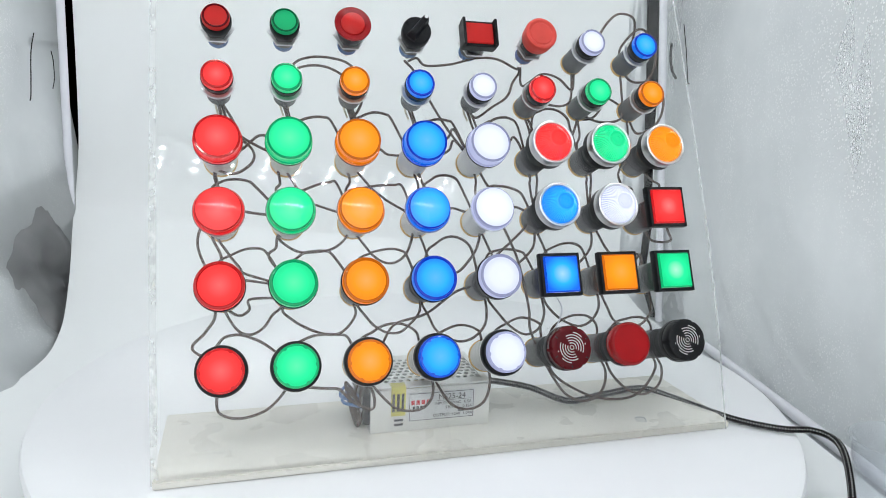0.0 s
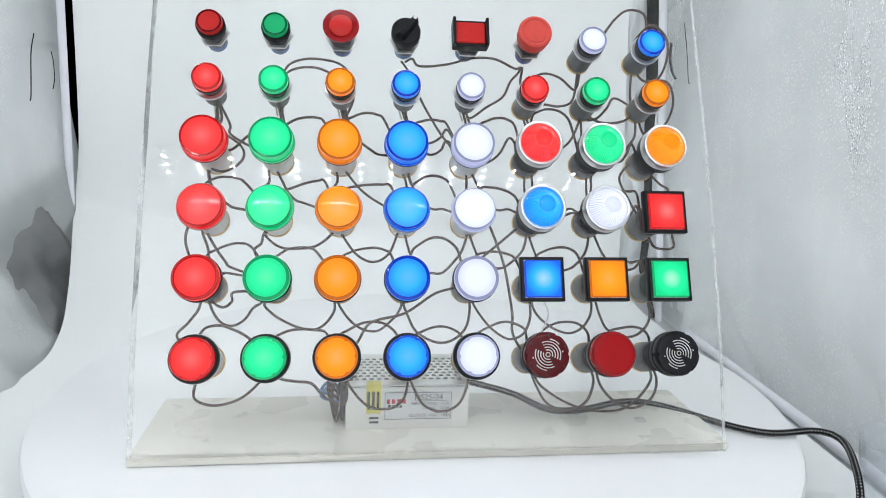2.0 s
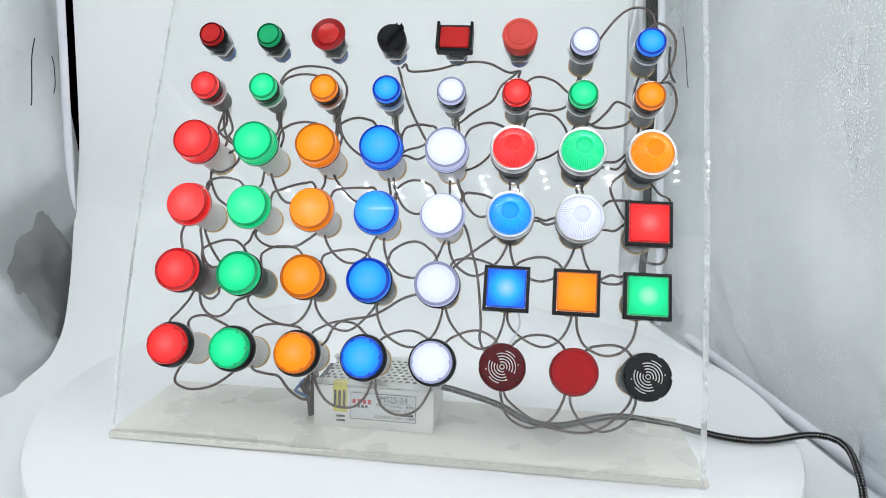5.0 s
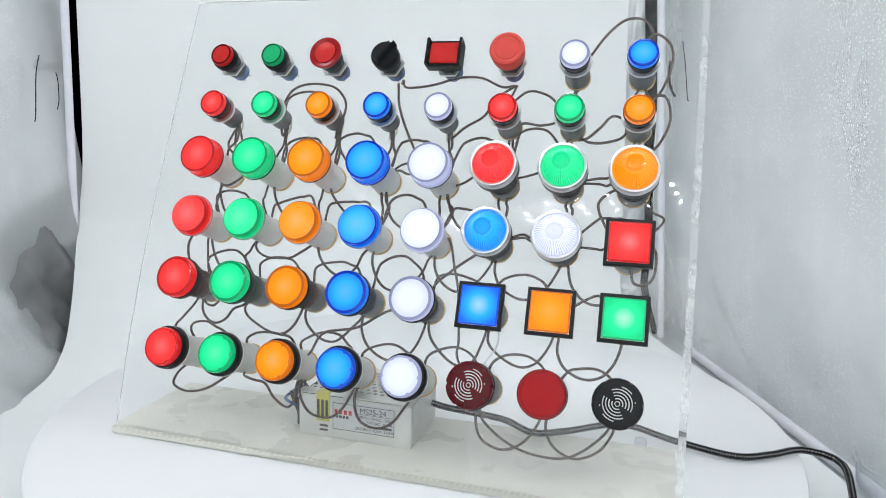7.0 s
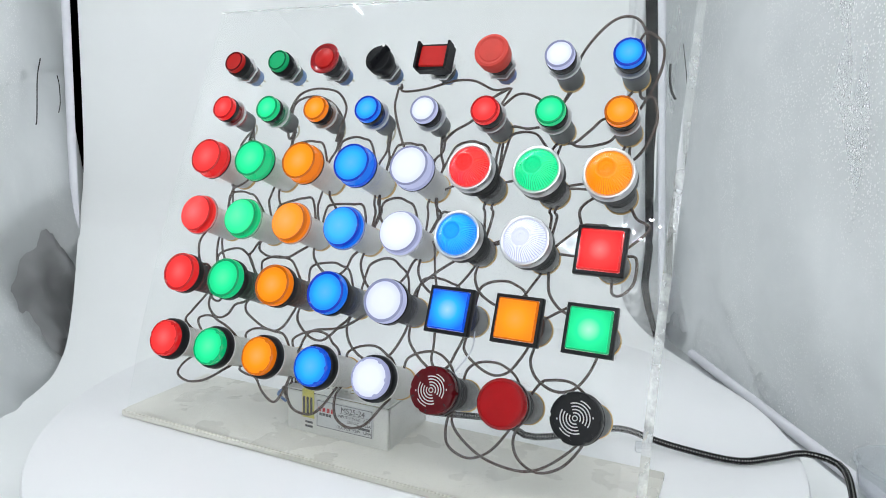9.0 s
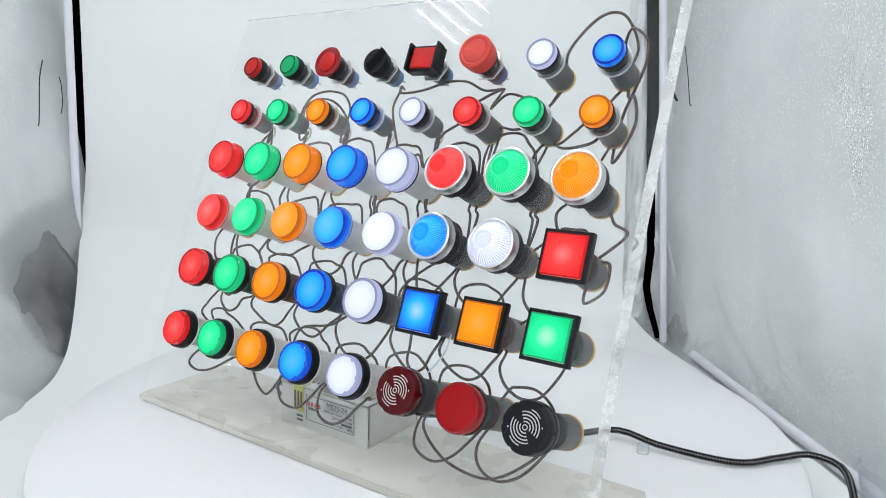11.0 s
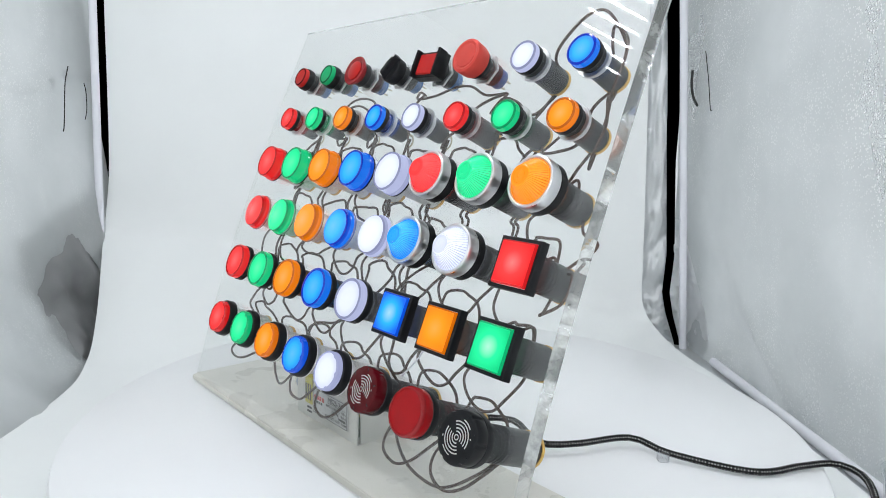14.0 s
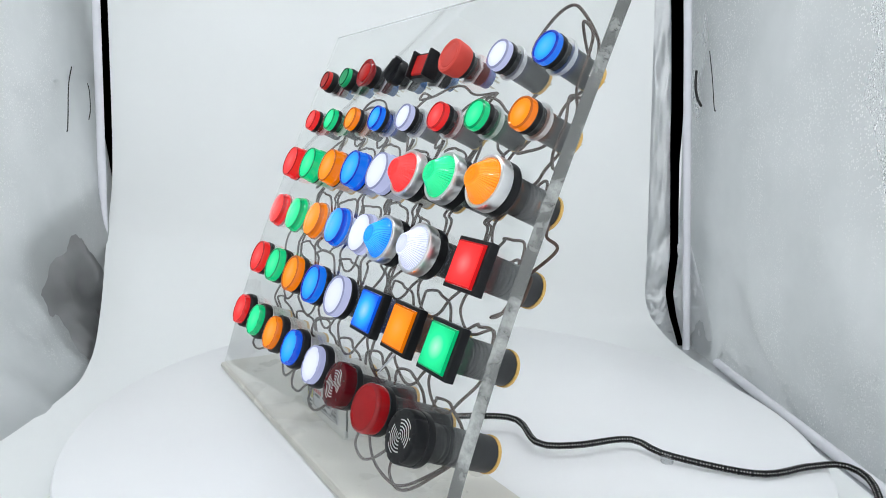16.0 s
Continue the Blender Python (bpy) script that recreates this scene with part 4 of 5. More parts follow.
    words("OUTPUT: +24V  1.04A", 0.0010, 0.0092, 0.0030)
    # maker's mark as plain shapes
    for k in range(4):
        part("mark_bar", box((-0.0145 + k * 0.0036, -0.0010, 0.0190), (-0.0122 + k * 0.0036, -0.0008, 0.0222)), PRINT_RED, lab)
        part("mark_bar", box((-0.0135 + k * 0.0026, -0.0010, 0.0160), (-0.0116 + k * 0.0026, -0.0008, 0.0180)), PRINT, lab)
    part("print_bar", box((0.0190, -0.0010, 0.0118), (0.0285, -0.0008, 0.0136)), PRINT, lab)
    for z in (0.0046, 0.0078):
        part("stamp", box((-0.0262, -0.0006, z), (-0.0200, -0.0002, z + 0.0014)), PRINT, ps)
    tp = part("sticker", box((-0.0285, -0.0009, 0.0120), (-0.0185, -0.0003, H + 0.0004)), TAPE, ps, "yellow paper sticker folded over the edge")
    part("sticker_top", box((-0.0285, -0.0009, H + 0.0002), (-0.0185, 0.0060, H + 0.0007)), TAPE, tp)
    for k in range(3):
        part("print_bar", box((-0.0278 + k * 0.0032, -0.0012, 0.0150), (-0.0260 + k * 0.0032, -0.0010, 0.0280)), PRINT, tp)
    return turned(ps, pose(-0.0212, -0.1003, 0.0053, 0, 0, -0.9))


power_supply()

# ---- wiring on the back ----
RW = 0.00095
NEAR = -0.008


def term(c, r, side=0.0, up=0.0):
    """A lamp's terminal at the end of its barrel, in panel space."""
    y = LINES[r]
    return Vector((COLS[c] + side, y + up, bow(y) - 0.034))


def wire(points, label="brown-grey wire looping between lamp terminals", r=RW):
    bm = pipe(spline(points, 8), r, 6)
    return turned(tagged(part("wire", bm, WIRE), label, "wire", "panel wires"), PANEL)


def at(c, r, dx, dy, h=NEAR):
    """A point of the wiring beside a lamp, close behind the panel."""
    return Vector((COLS[c] + dx, LINES[r] + dy, h))


def run(c0, r0, c1, r1, *way):
    """A wire from one lamp's terminal to another's, through places in millimetres beside the first lamp."""
    last = len(way) - 1
    mids = [at(c0, r0, x / 1000, y / 1000, -0.020 if k in (0, last) else -0.0130 - 0.0035 * math.sin(math.pi * k / last)) for k, (x, y) in enumerate(way)]
    side = 0.002 if c1 > c0 else -0.001
    wire([term(c0, r0, side, -0.004 if mids[0].y < LINES[r0] else 0.004)] + mids + [term(c1, r1, -side, -0.004 if mids[-1].y < LINES[r1] else 0.004)])


run(0, 2, 0, 3, (-3.9, -9.5), (-1.8, -20.1), (-4.7, -29.2))
run(0, 2, 1, 3, (-3.8, -13.9), (4.3, -29.8), (11.3, -35.9), (16.5, -37.6))
run(0, 3, 1, 3, (-5.8, 22.6), (0.9, 27.5), (9.1, 29.5), (17.7, 28.0), (22.3, 25.7))
run(1, 2, 1, 3, (-5.6, -8.1), (-5.0, -18.7), (-7.6, -23.5))
run(1, 2, 2, 3, (-0.6, -7.9), (4.1, -18.4), (9.2, -27.6), (15.0, -33.0), (18.6, -32.9))
run(1, 3, 2, 3, (2.4, 19.1), (10.1, 21.5), (20.1, 25.8), (28.3, 27.3), (34.1, 27.6))
run(2, 2, 2, 3, (-3.2, -6.5), (-2.1, -17.0), (-4.8, -24.0))
run(2, 2, 3, 3, (1.8, -6.3), (7.4, -15.4), (13.7, -22.9), (20.3, -28.7), (25.8, -31.1))
run(2, 3, 3, 3, (3.5, 21.6), (11.5, 24.0), (20.9, 25.6), (29.2, 25.5), (36.4, 25.3))
run(3, 2, 3, 3, (-1.4, -6.2), (1.5, -17.5), (2.2, -24.3))
run(3, 2, 3, 3, (2.4, -6.1), (4.8, -17.4), (7.1, -22.8))
run(3, 3, 4, 3, (6.1, 24.6), (11.4, 29.4), (16.6, 32.6), (22.7, 33.2), (29.0, 30.9), (34.3, 27.3))
run(3, 2, 4, 3, (2.6, -9.1), (9.1, -26.6), (14.8, -34.1), (21.9, -37.6), (28.9, -36.2))
run(4, 2, 4, 3, (-0.2, -5.5), (0.2, -16.0), (0.4, -22.8))
run(4, 2, 4, 3, (3.1, -5.4), (6.8, -15.8), (10.4, -22.9))
run(4, 2, 5, 3, (4.0, -6.7), (10.4, -24.1), (16.8, -33.6), (23.0, -37.6), (32.2, -35.7))
run(4, 3, 5, 3, (10.3, 24.2), (18.4, 24.8), (26.6, 23.8), (32.8, 20.7), (38.2, 17.4))
run(5, 2, 5, 3, (-2.2, -6.2), (-2.0, -14.5), (-1.5, -19.1))
run(5, 2, 5, 3, (3.6, -6.0), (3.7, -14.3), (4.3, -18.9))
run(5, 3, 6, 3, (16.5, 9.8), (23.9, 7.3), (33.6, 10.8))
run(5, 3, 6, 3, (17.8, 7.7), (25.2, 4.4), (35.7, 7.9))
run(6, 2, 6, 3, (1.1, -6.7), (0.1, -14.1), (1.1, -18.3))
run(6, 2, 6, 3, (4.8, -6.6), (3.7, -14.0), (4.8, -18.2))
run(6, 3, 7, 3, (20.3, 21.7), (25.1, 23.6), (33.2, 23.9), (40.3, 23.3))
run(6, 3, 7, 3, (21.4, 3.2), (27.0, 1.9), (33.0, 6.3), (39.4, 13.9))
run(7, 2, 7, 3, (6.5, -6.3), (12.8, -15.1), (20.5, -20.8))
run(0, 3, 1, 4, (-5.7, -8.5), (-0.7, -21.4), (0.6, -29.7), (4.2, -36.1), (10.4, -39.6), (13.1, -38.5))
run(0, 3, 1, 4, (-2.8, -8.4), (4.2, -21.2), (11.5, -31.3), (15.1, -34.7))
run(0, 4, 1, 4, (-2.3, 20.0), (6.4, 25.0), (14.3, 28.6), (20.4, 29.3), (26.7, 27.8), (31.6, 22.1))
run(1, 3, 1, 4, (-7.5, -9.5), (-9.0, -18.0), (-13.6, -24.1))
run(1, 3, 2, 3, (-6.6, -10.3), (-1.2, -17.7), (5.7, -21.2), (13.9, -21.7), (26.1, -20.5), (34.0, -16.4), (40.3, -8.6))
run(1, 4, 2, 4, (-0.2, 18.0), (4.1, 21.6), (9.9, 25.5), (17.1, 26.6), (24.1, 26.0), (29.6, 23.3))
run(2, 3, 3, 3, (0.3, -7.6), (5.5, -17.9), (12.2, -25.9), (20.7, -30.5), (28.7, -29.4), (35.2, -23.8), (39.1, -14.6), (41.7, -7.3))
run(2, 4, 3, 4, (1.0, 19.3), (8.0, 23.4), (14.8, 25.7), (24.0, 26.9), (31.1, 25.1), (36.2, 22.3))
run(3, 3, 4, 3, (0.5, -7.6), (2.1, -18.4), (5.5, -27.8), (12.0, -35.7), (20.2, -38.6), (28.1, -37.5), (39.6, -25.2), (44.0, -14.8), (46.1, -6.8))
run(3, 4, 4, 4, (5.5, 24.1), (11.0, 29.3), (18.9, 34.1), (27.0, 34.4), (34.1, 30.2), (39.8, 23.7))
run(4, 3, 5, 3, (1.6, -7.1), (3.7, -18.7), (8.1, -27.6), (16.3, -33.8), (24.3, -34.7), (32.2, -29.9), (39.9, -21.5), (44.5, -8.5))
run(4, 4, 5, 4, (5.2, 20.8), (14.0, 24.1), (22.0, 24.4), (30.0, 22.3), (35.2, 19.9))
run(5, 3, 6, 3, (0.5, -8.4), (1.5, -19.2), (6.5, -29.2), (18.5, -36.0), (28.4, -35.2), (35.5, -30.1), (41.4, -21.7), (45.5, -9.3))
run(5, 4, 6, 4, (4.2, 20.4), (12.3, 25.8), (22.3, 28.2), (30.3, 26.5), (37.2, 21.7))
run(6, 3, 7, 4, (4.9, -9.1), (9.0, -24.1), (18.8, -34.2), (30.6, -35.4), (40.4, -29.2))
run(6, 4, 7, 4, (23.3, 17.6), (30.7, 17.2), (39.6, 17.8))
run(0, 4, 0, 5, (-4.2, -10.3), (-5.2, -17.2), (-11.1, -25.5), (-18.5, -35.2))
run(0, 4, 1, 4, (-0.1, -6.9), (6.6, -13.5), (12.0, -14.9), (16.9, -11.1), (17.8, -4.1))
run(0, 4, 1, 4, (0.5, -8.1), (5.2, -18.8), (10.8, -25.8), (18.3, -27.5), (25.9, -23.2), (31.2, -15.8), (35.8, -11.6))
run(0, 5, 1, 5, (-4.1, 14.5), (-1.5, 19.6), (2.2, 22.6), (10.2, 23.3), (18.6, 20.4), (26.7, 16.1))
run(1, 4, 2, 4, (-5.9, -11.9), (-0.2, -19.3), (8.4, -24.9), (18.9, -29.3), (29.0, -30.4), (36.6, -25.8), (41.9, -17.6), (41.6, -8.8))
run(1, 5, 2, 5, (0.2, 13.2), (9.1, 18.7), (18.9, 20.6), (29.0, 19.9), (36.6, 17.9))
run(2, 4, 3, 4, (-0.7, -10.8), (3.6, -19.3), (9.7, -26.3), (18.0, -31.1), (26.8, -31.5), (33.6, -26.9), (40.3, -19.9), (43.6, -12.3))
run(2, 5, 3, 5, (-0.4, 15.0), (8.0, 20.4), (15.7, 24.3), (23.6, 25.4), (31.6, 23.8), (37.9, 18.9), (40.6, 14.7))
run(3, 4, 4, 4, (-0.5, -11.8), (2.3, -21.6), (7.2, -31.2), (16.7, -37.9), (26.6, -40.2), (36.3, -36.7), (43.7, -27.8), (46.6, -12.4))
run(3, 5, 4, 5, (3.4, 13.1), (12.4, 18.5), (22.1, 21.7), (30.0, 21.2), (36.9, 17.9), (40.8, 14.2))
run(4, 4, 5, 4, (3.3, -11.9), (7.6, -21.5), (15.9, -31.0), (25.1, -37.2), (31.7, -37.7), (38.7, -33.9), (43.1, -24.0), (44.8, -11.8))
run(4, 5, 5, 5, (5.4, 15.8), (13.8, 21.2), (23.5, 24.7), (31.4, 23.9), (38.6, 19.9), (41.4, 14.5))
run(5, 4, 6, 4, (0.8, -12.6), (3.3, -21.8), (13.3, -30.0), (25.0, -34.2), (34.7, -31.1), (41.6, -22.2), (44.9, -11.2))
run(5, 5, 6, 5, (5.3, 16.1), (13.2, 22.3), (23.0, 24.6), (32.7, 23.1), (41.1, 16.4))
run(6, 4, 7, 4, (3.4, -12.3), (3.9, -21.9), (9.0, -31.4), (20.6, -37.2), (32.1, -35.1), (40.0, -26.3), (44.0, -13.0))
run(6, 5, 7, 5, (11.3, 17.0), (18.7, 19.7), (28.3, 20.8), (36.0, 18.4), (41.7, 12.4))
# outer loops of the first column
wire([term(0, 3, -0.003), at(0, 3, -0.012, -0.004, -0.014), at(0, 3, -0.014, -0.018), at(0, 3, -0.008, -0.034), at(0, 4, -0.004, 0.012, -0.014), term(0, 4)])
# loops under the bottom row
wire([term(0, 5, -0.002, -0.006), at(0, 5, -0.004, -0.016, -0.014), at(0, 5, -0.002, -0.025), at(0, 5, 0.010, -0.029), at(0, 5, 0.026, -0.025), at(1, 5, -0.006, -0.014, -0.014), term(1, 5, -0.002, -0.005)])
wire([term(1, 5, 0.003, -0.005), at(1, 5, 0.006, -0.012, -0.015), at(1, 5, 0.018, -0.0145), at(1, 5, 0.028, -0.016), at(1, 5, 0.037, -0.025), at(2, 5, 0.004, -0.030), at(2, 5, 0.006, -0.020, -0.014), term(2, 5, 0.001, -0.006)])
wire([term(2, 5, 0.003, -0.006), at(2, 5, 0.008, -0.018, -0.013), at(2, 5, 0.020, -0.031), at(3, 5, -0.010, -0.033), at(3, 5, -0.001, -0.026), at(3, 5, 0.002, -0.014, -0.015), term(3, 5, 0.001, -0.005)])
wire([term(3, 5, 0.003, -0.006), at(3, 5, 0.005, -0.018, -0.013), at(3, 5, 0.012, -0.031), at(3, 5, 0.024, -0.0355), at(4, 5, -0.010, -0.031), at(4, 5, -0.003, -0.018, -0.013), term(4, 5, 0.0, -0.006)])
wire([term(5, 5, -0.002, -0.006), at(5, 5, 0.0, -0.020, -0.014), at(5, 5, 0.006, -0.032), at(5, 5, 0.020, -0.037), at(6, 5, -0.012, -0.031), at(6, 5, -0.004, -0.018, -0.014), term(6, 5, -0.002, -0.006)])
wire([term(5, 5, 0.0, -0.006), at(5, 5, 0.004, -0.020, -0.016), at(5, 5, 0.026, -0.034, -0.012), at(6, 5, 0.006, -0.038, -0.012), at(7, 5, -0.022, -0.033, -0.012), at(7, 5, -0.006, -0.018, -0.016), term(7, 5, -0.002, -0.006)])
wire([term(6, 5, 0.002, -0.006), at(6, 5, 0.001, -0.020, -0.014), at(6, 5, 0.008, -0.031), at(6, 5, 0.021, -0.036), at(7, 5, -0.010, -0.030), at(7, 5, -0.002, -0.018, -0.014), term(7, 5, 0.0, -0.006)])
# upper rows
wire([term(1, 1, 0.001, -0.004), at(2, 1, -0.0436, -0.012, -0.014), at(2, 1, -0.0436, 0.006), at(2, 1, -0.0386, 0.022), at(2, 1, -0.0266, 0.028), at(2, 1, -0.0116, 0.028), at(2, 1, 0.0004, 0.024), at(2, 1, 0.0094, 0.012), at(2, 1, 0.0080, -0.004), at(2, 1, 0.0024, -0.013, -0.014), term(2, 1, 0.0, -0.005)])
wire([term(1, 1, 0.002, -0.004), at(2, 1, -0.0426, -0.004, -0.012), at(2, 1, -0.0406, 0.014), at(2, 1, -0.0306, 0.021), at(2, 1, -0.0156, 0.021), at(2, 1, -0.002, 0.014, -0.010), at(2, 1, 0.006, 0.002, -0.014), term(2, 1, 0.002, -0.004)])
for c, q in ((0, -1), (1, 1), (2, 1), (3, 1), (4, -1)):
    wire([term(c, 1, 0.001, -0.002), at(c, 1, 0.004, -0.017, -0.017), at(c, 1, 0.004 + q * 0.004, -0.026, -0.014), term(c, 2, q * 0.003, 0.006)])
    wire([term(c, 1, -0.001, -0.002), at(c, 1, 0.002, -0.018, -0.018), at(c, 1, 0.003 - q * 0.004, -0.030, -0.016), term(c, 2, -q * 0.002, 0.006)])
wire([term(0, 1), at(0, 1, 0.010, -0.020, -0.016), at(0, 1, 0.012, -0.030), at(0, 1, 0.022, -0.037), at(1, 2, -0.010, 0.002, -0.013), term(1, 2)])
wire([term(0, 1, 0.0, -0.004), at(0, 2, 0.001, 0.030, -0.014), at(0, 2, 0.004, 0.017), at(0, 2, 0.0200, 0.004), at(0, 2, 0.0211, -0.006), at(0, 2, 0.011, -0.014), at(0, 2, 0.001, -0.012, -0.012), term(0, 2, -0.001, -0.006)])
wire([term(0, 2, 0.003, 0.003), at(0, 2, 0.014, 0.004, -0.013), at(0, 2, 0.026, 0.0125), at(1, 2, -0.008, 0.010, -0.012), term(1, 2, -0.002, 0.004)])
run(1, 2, 2, 2, (2.3, 21.0), (9.8, 26.5), (18.0, 29.9), (26.5, 29.7), (32.6, 27.9))
run(2, 2, 3, 2, (3.2, 27.5), (9.0, 31.5), (17.3, 34.9), (25.8, 33.4), (31.6, 30.6))
run(2, 1, 3, 2, (2.8, -5.0), (6.6, -19.9), (12.4, -29.4), (21.3, -37.0), (28.1, -39.1))
run(3, 2, 4, 2, (7.8, 26.8), (14.4, 29.5), (20.6, 31.1), (27.0, 29.9), (33.1, 28.5))
run(3, 2, 4, 2, (11.1, 11.8), (21.5, 13.5), (27.5, 17.6), (33.3, 24.5))
run(3, 2, 4, 2, (10.1, 7.8), (19.9, 3.8), (27.2, 7.5), (32.8, 16.0))
run(4, 2, 5, 2, (9.9, 27.0), (16.8, 31.1), (24.2, 34.0), (31.3, 32.9), (38.9, 28.8))
run(4, 2, 5, 2, (8.8, -2.6), (17.8, -0.4), (25.8, 6.4), (34.9, 19.8))
run(5, 2, 6, 2, (6.2, 35.0), (10.5, 39.4), (18.8, 42.3), (27.2, 40.8), (33.4, 34.4), (37.7, 27.6))
run(5, 2, 6, 1, (18.7, 8.4), (27.5, 11.0), (35.6, 19.1), (40.9, 30.2), (45.6, 40.3))
run(6, 1, 7, 1, (3.9, -7.4), (11.1, -7.3), (19.4, 0.9), (27.8, 11.3))
run(7, 1, 6, 2, (-1.1, -6.1), (-4.4, -20.4), (-9.0, -28.0), (-17.2, -36.0), (-25.0, -35.5))
run(7, 2, 6, 2, (-5.5, 17.6), (-11.9, 7.5), (-17.3, 1.7), (-24.2, 3.9))
wire([term(3, 0, 0.002, -0.004), at(3, 0, 0.0065, -0.006, -0.012), at(3, 0, 0.0115, -0.0135), at(3, 0, 0.031, -0.0115), at(4, 0, 0.0055, -0.0055), at(4, 0, 0.0225, -0.0055), at(5, 0, -0.008, -0.0115, -0.010), term(5, 0, -0.001, -0.005)])
wire([term(3, 0, -0.001, -0.004), at(3, 0, 0.003, -0.014, -0.014), at(3, 1, 0.007, 0.013), at(3, 1, 0.013, -0.002), at(3, 1, 0.022, -0.019), at(4, 2, -0.0165, 0.013), at(4, 2, -0.006, 0.004, -0.016), term(4, 2, -0.002)])
wire([term(4, 1, 0.001, -0.004), at(4, 1, 0.004, -0.011, -0.014), at(4, 1, 0.0145, -0.005), at(4, 1, 0.0275, 0.004), at(4, 1, 0.0335, 0.016), at(5, 1, -0.005, 0.025, -0.012), term(5, 0, 0.0, -0.005)])
wire([term(5, 0, 0.001, -0.005), at(5, 1, -0.002, 0.016, -0.014), at(5, 1, 0.012, 0.0235), at(5, 1, 0.026, 0.021), at(6, 1, -0.006, 0.014, -0.013), term(6, 0, 0.002, -0.006)])
wire([term(5, 1, 0.003, 0.002), at(5, 1, 0.012, 0.001, -0.012), at(5, 1, 0.025, -0.002), at(6, 1, -0.008, 0.006, -0.013), term(6, 0, 0.0, -0.006)])
wire([term(6, 1, 0.003, -0.002), at(6, 1, 0.012, -0.012, -0.012), at(6, 1, 0.026, -0.013), at(7, 1, -0.008, -0.004, -0.014), at(7, 0, -0.006, -0.022, -0.014), term(7, 0, -0.001, -0.006)])
wire([term(6, 1, 0.0, -0.006), at(6, 1, -0.002, -0.022, -0.016), at(6, 2, -0.006, 0.012, -0.015), term(6, 2, -0.002, 0.004)])
wire([term(5, 1, 0.0, -0.006), at(5, 1, 0.001, -0.022, -0.016), term(5, 2, 0.001, 0.004)])
wire([term(5, 1, 0.002, -0.006), at(5, 1, 0.004, -0.020, -0.017), term(5, 2, 0.003, 0.004)])
wire([term(7, 2, -0.003, 0.002), at(7, 2, -0.012, -0.002, -0.013), at(7, 2, -0.022, -0.014), at(7, 2, -0.016, -0.030), at(7, 3, -0.008, 0.006, -0.014), term(7, 3)])
# loops above and beside the last column
wire([term(6, 0, 0.003, 0.004), at(6, 0, 0.010, 0.008, 0.0), at(6, 0, 0.022, 0.024, 0.004), at(6, 0, 0.034, 0.033, 0.004), at(7, 0, 0.002, 0.029, 0.004), at(7, 0, 0.007, 0.017, -0.011), term(7, 0, 0.0, 0.005)])
wire([term(7, 0, -0.001, 0.006), at(7, 0, -0.002, 0.014, -0.012), at(7, 0, 0.006, 0.0215, 0.003), at(7, 0, 0.017, 0.014, 0.003), at(7, 0, 0.019, 0.0, 0.002), at(7, 0, 0.014, -0.016, -0.002), at(7, 1, 0.006, 0.016, -0.014), term(7, 1, 0.001, 0.004)])
wire([term(7, 0, 0.002, -0.005), at(7, 0, 0.006, -0.016, -0.014), at(7, 1, 0.016, 0.016, 0.002), at(7, 1, 0.020, 0.0, 0.002), at(7, 1, 0.014, -0.016, -0.002), at(7, 1, 0.004, -0.020, -0.015), term(7, 1, 0.001, -0.005)])
wire([term(7, 3, 0.002, -0.006), at(7, 3, 0.004, -0.019, -0.014), at(7, 3, 0.012, -0.022, -0.002), at(7, 3, 0.017, -0.012, -0.011), at(7, 3, 0.016, 0.004, -0.014), term(7, 3, 0.006, 0.006)])
# long lead from the white lamp down to the dark red buzzer
wire([term(4, 3, 0.004, 0.004), at(4, 3, 0.013, 0.0, -0.013), at(4, 3, 0.020, -0.020), at(4, 4, 0.025, 0.010), at(4, 4, 0.029, -0.020), at(5, 5, -0.016, 0.016, -0.011), term(5, 5, -0.004)])
wire([term(4, 4, 0.0, 0.006), at(4, 4, 0.006, 0.016, -0.015), at(4, 4, 0.020, 0.028, -0.011), at(5, 3, -0.012, -0.008, -0.013), term(5, 3, -0.003)])
wire([term(2, 5, 0.002, 0.006), at(2, 5, 0.012, 0.010, -0.013), at(2, 5, 0.022, 0.024), at(3, 4, 0.0, -0.020, -0.011), at(3, 4, 0.022, -0.006, -0.011), term(4, 4, -0.003)])
# feed to the power supply
f = term(2, 5, 0.0, -0.006)
inv = PANEL.inverted()
for k in range(3):
    g = inv @ Vector((-0.068, -0.088 + 0.0095 * k, 0.022))
    wire([f + Vector((0.002 * k, 0, 0)), f + Vector((0.004 * k - 0.004, -0.016, -0.006)), f + Vector((-0.002, -0.030 - 0.003 * k, -0.016)), g + Vector((-0.008, 0.008, 0.004)), g], "brown-grey supply wire to the terminal block", 0.001)
for k in range(2):
    g = inv @ Vector((-0.066, -0.075 + 0.0095 * k, 0.022))
    bm = pipe(spline([g, g + Vector((-0.010, 0.004, 0.004)), g + Vector((-0.014, -0.002, 0.014)), g + Vector((-0.002, -0.006, 0.020))], 8), 0.0012, 6)
    turned(tagged(part("wire", bm, SWITCH_BLUE), "short blue mains wire at the terminal block", "wire", "mains wires"), PANEL)
bm = pipe(spline([term(5, 4, 0.004), term(5, 4) + Vector((0.010, -0.020, 0.012)), term(5, 5) + Vector((0.002, 0.014, 0.018))], 8), 0.0006, 5)
turned(tagged(part("wire", bm, TUBE), "thin clear plastic thread", "thread"), PANEL)

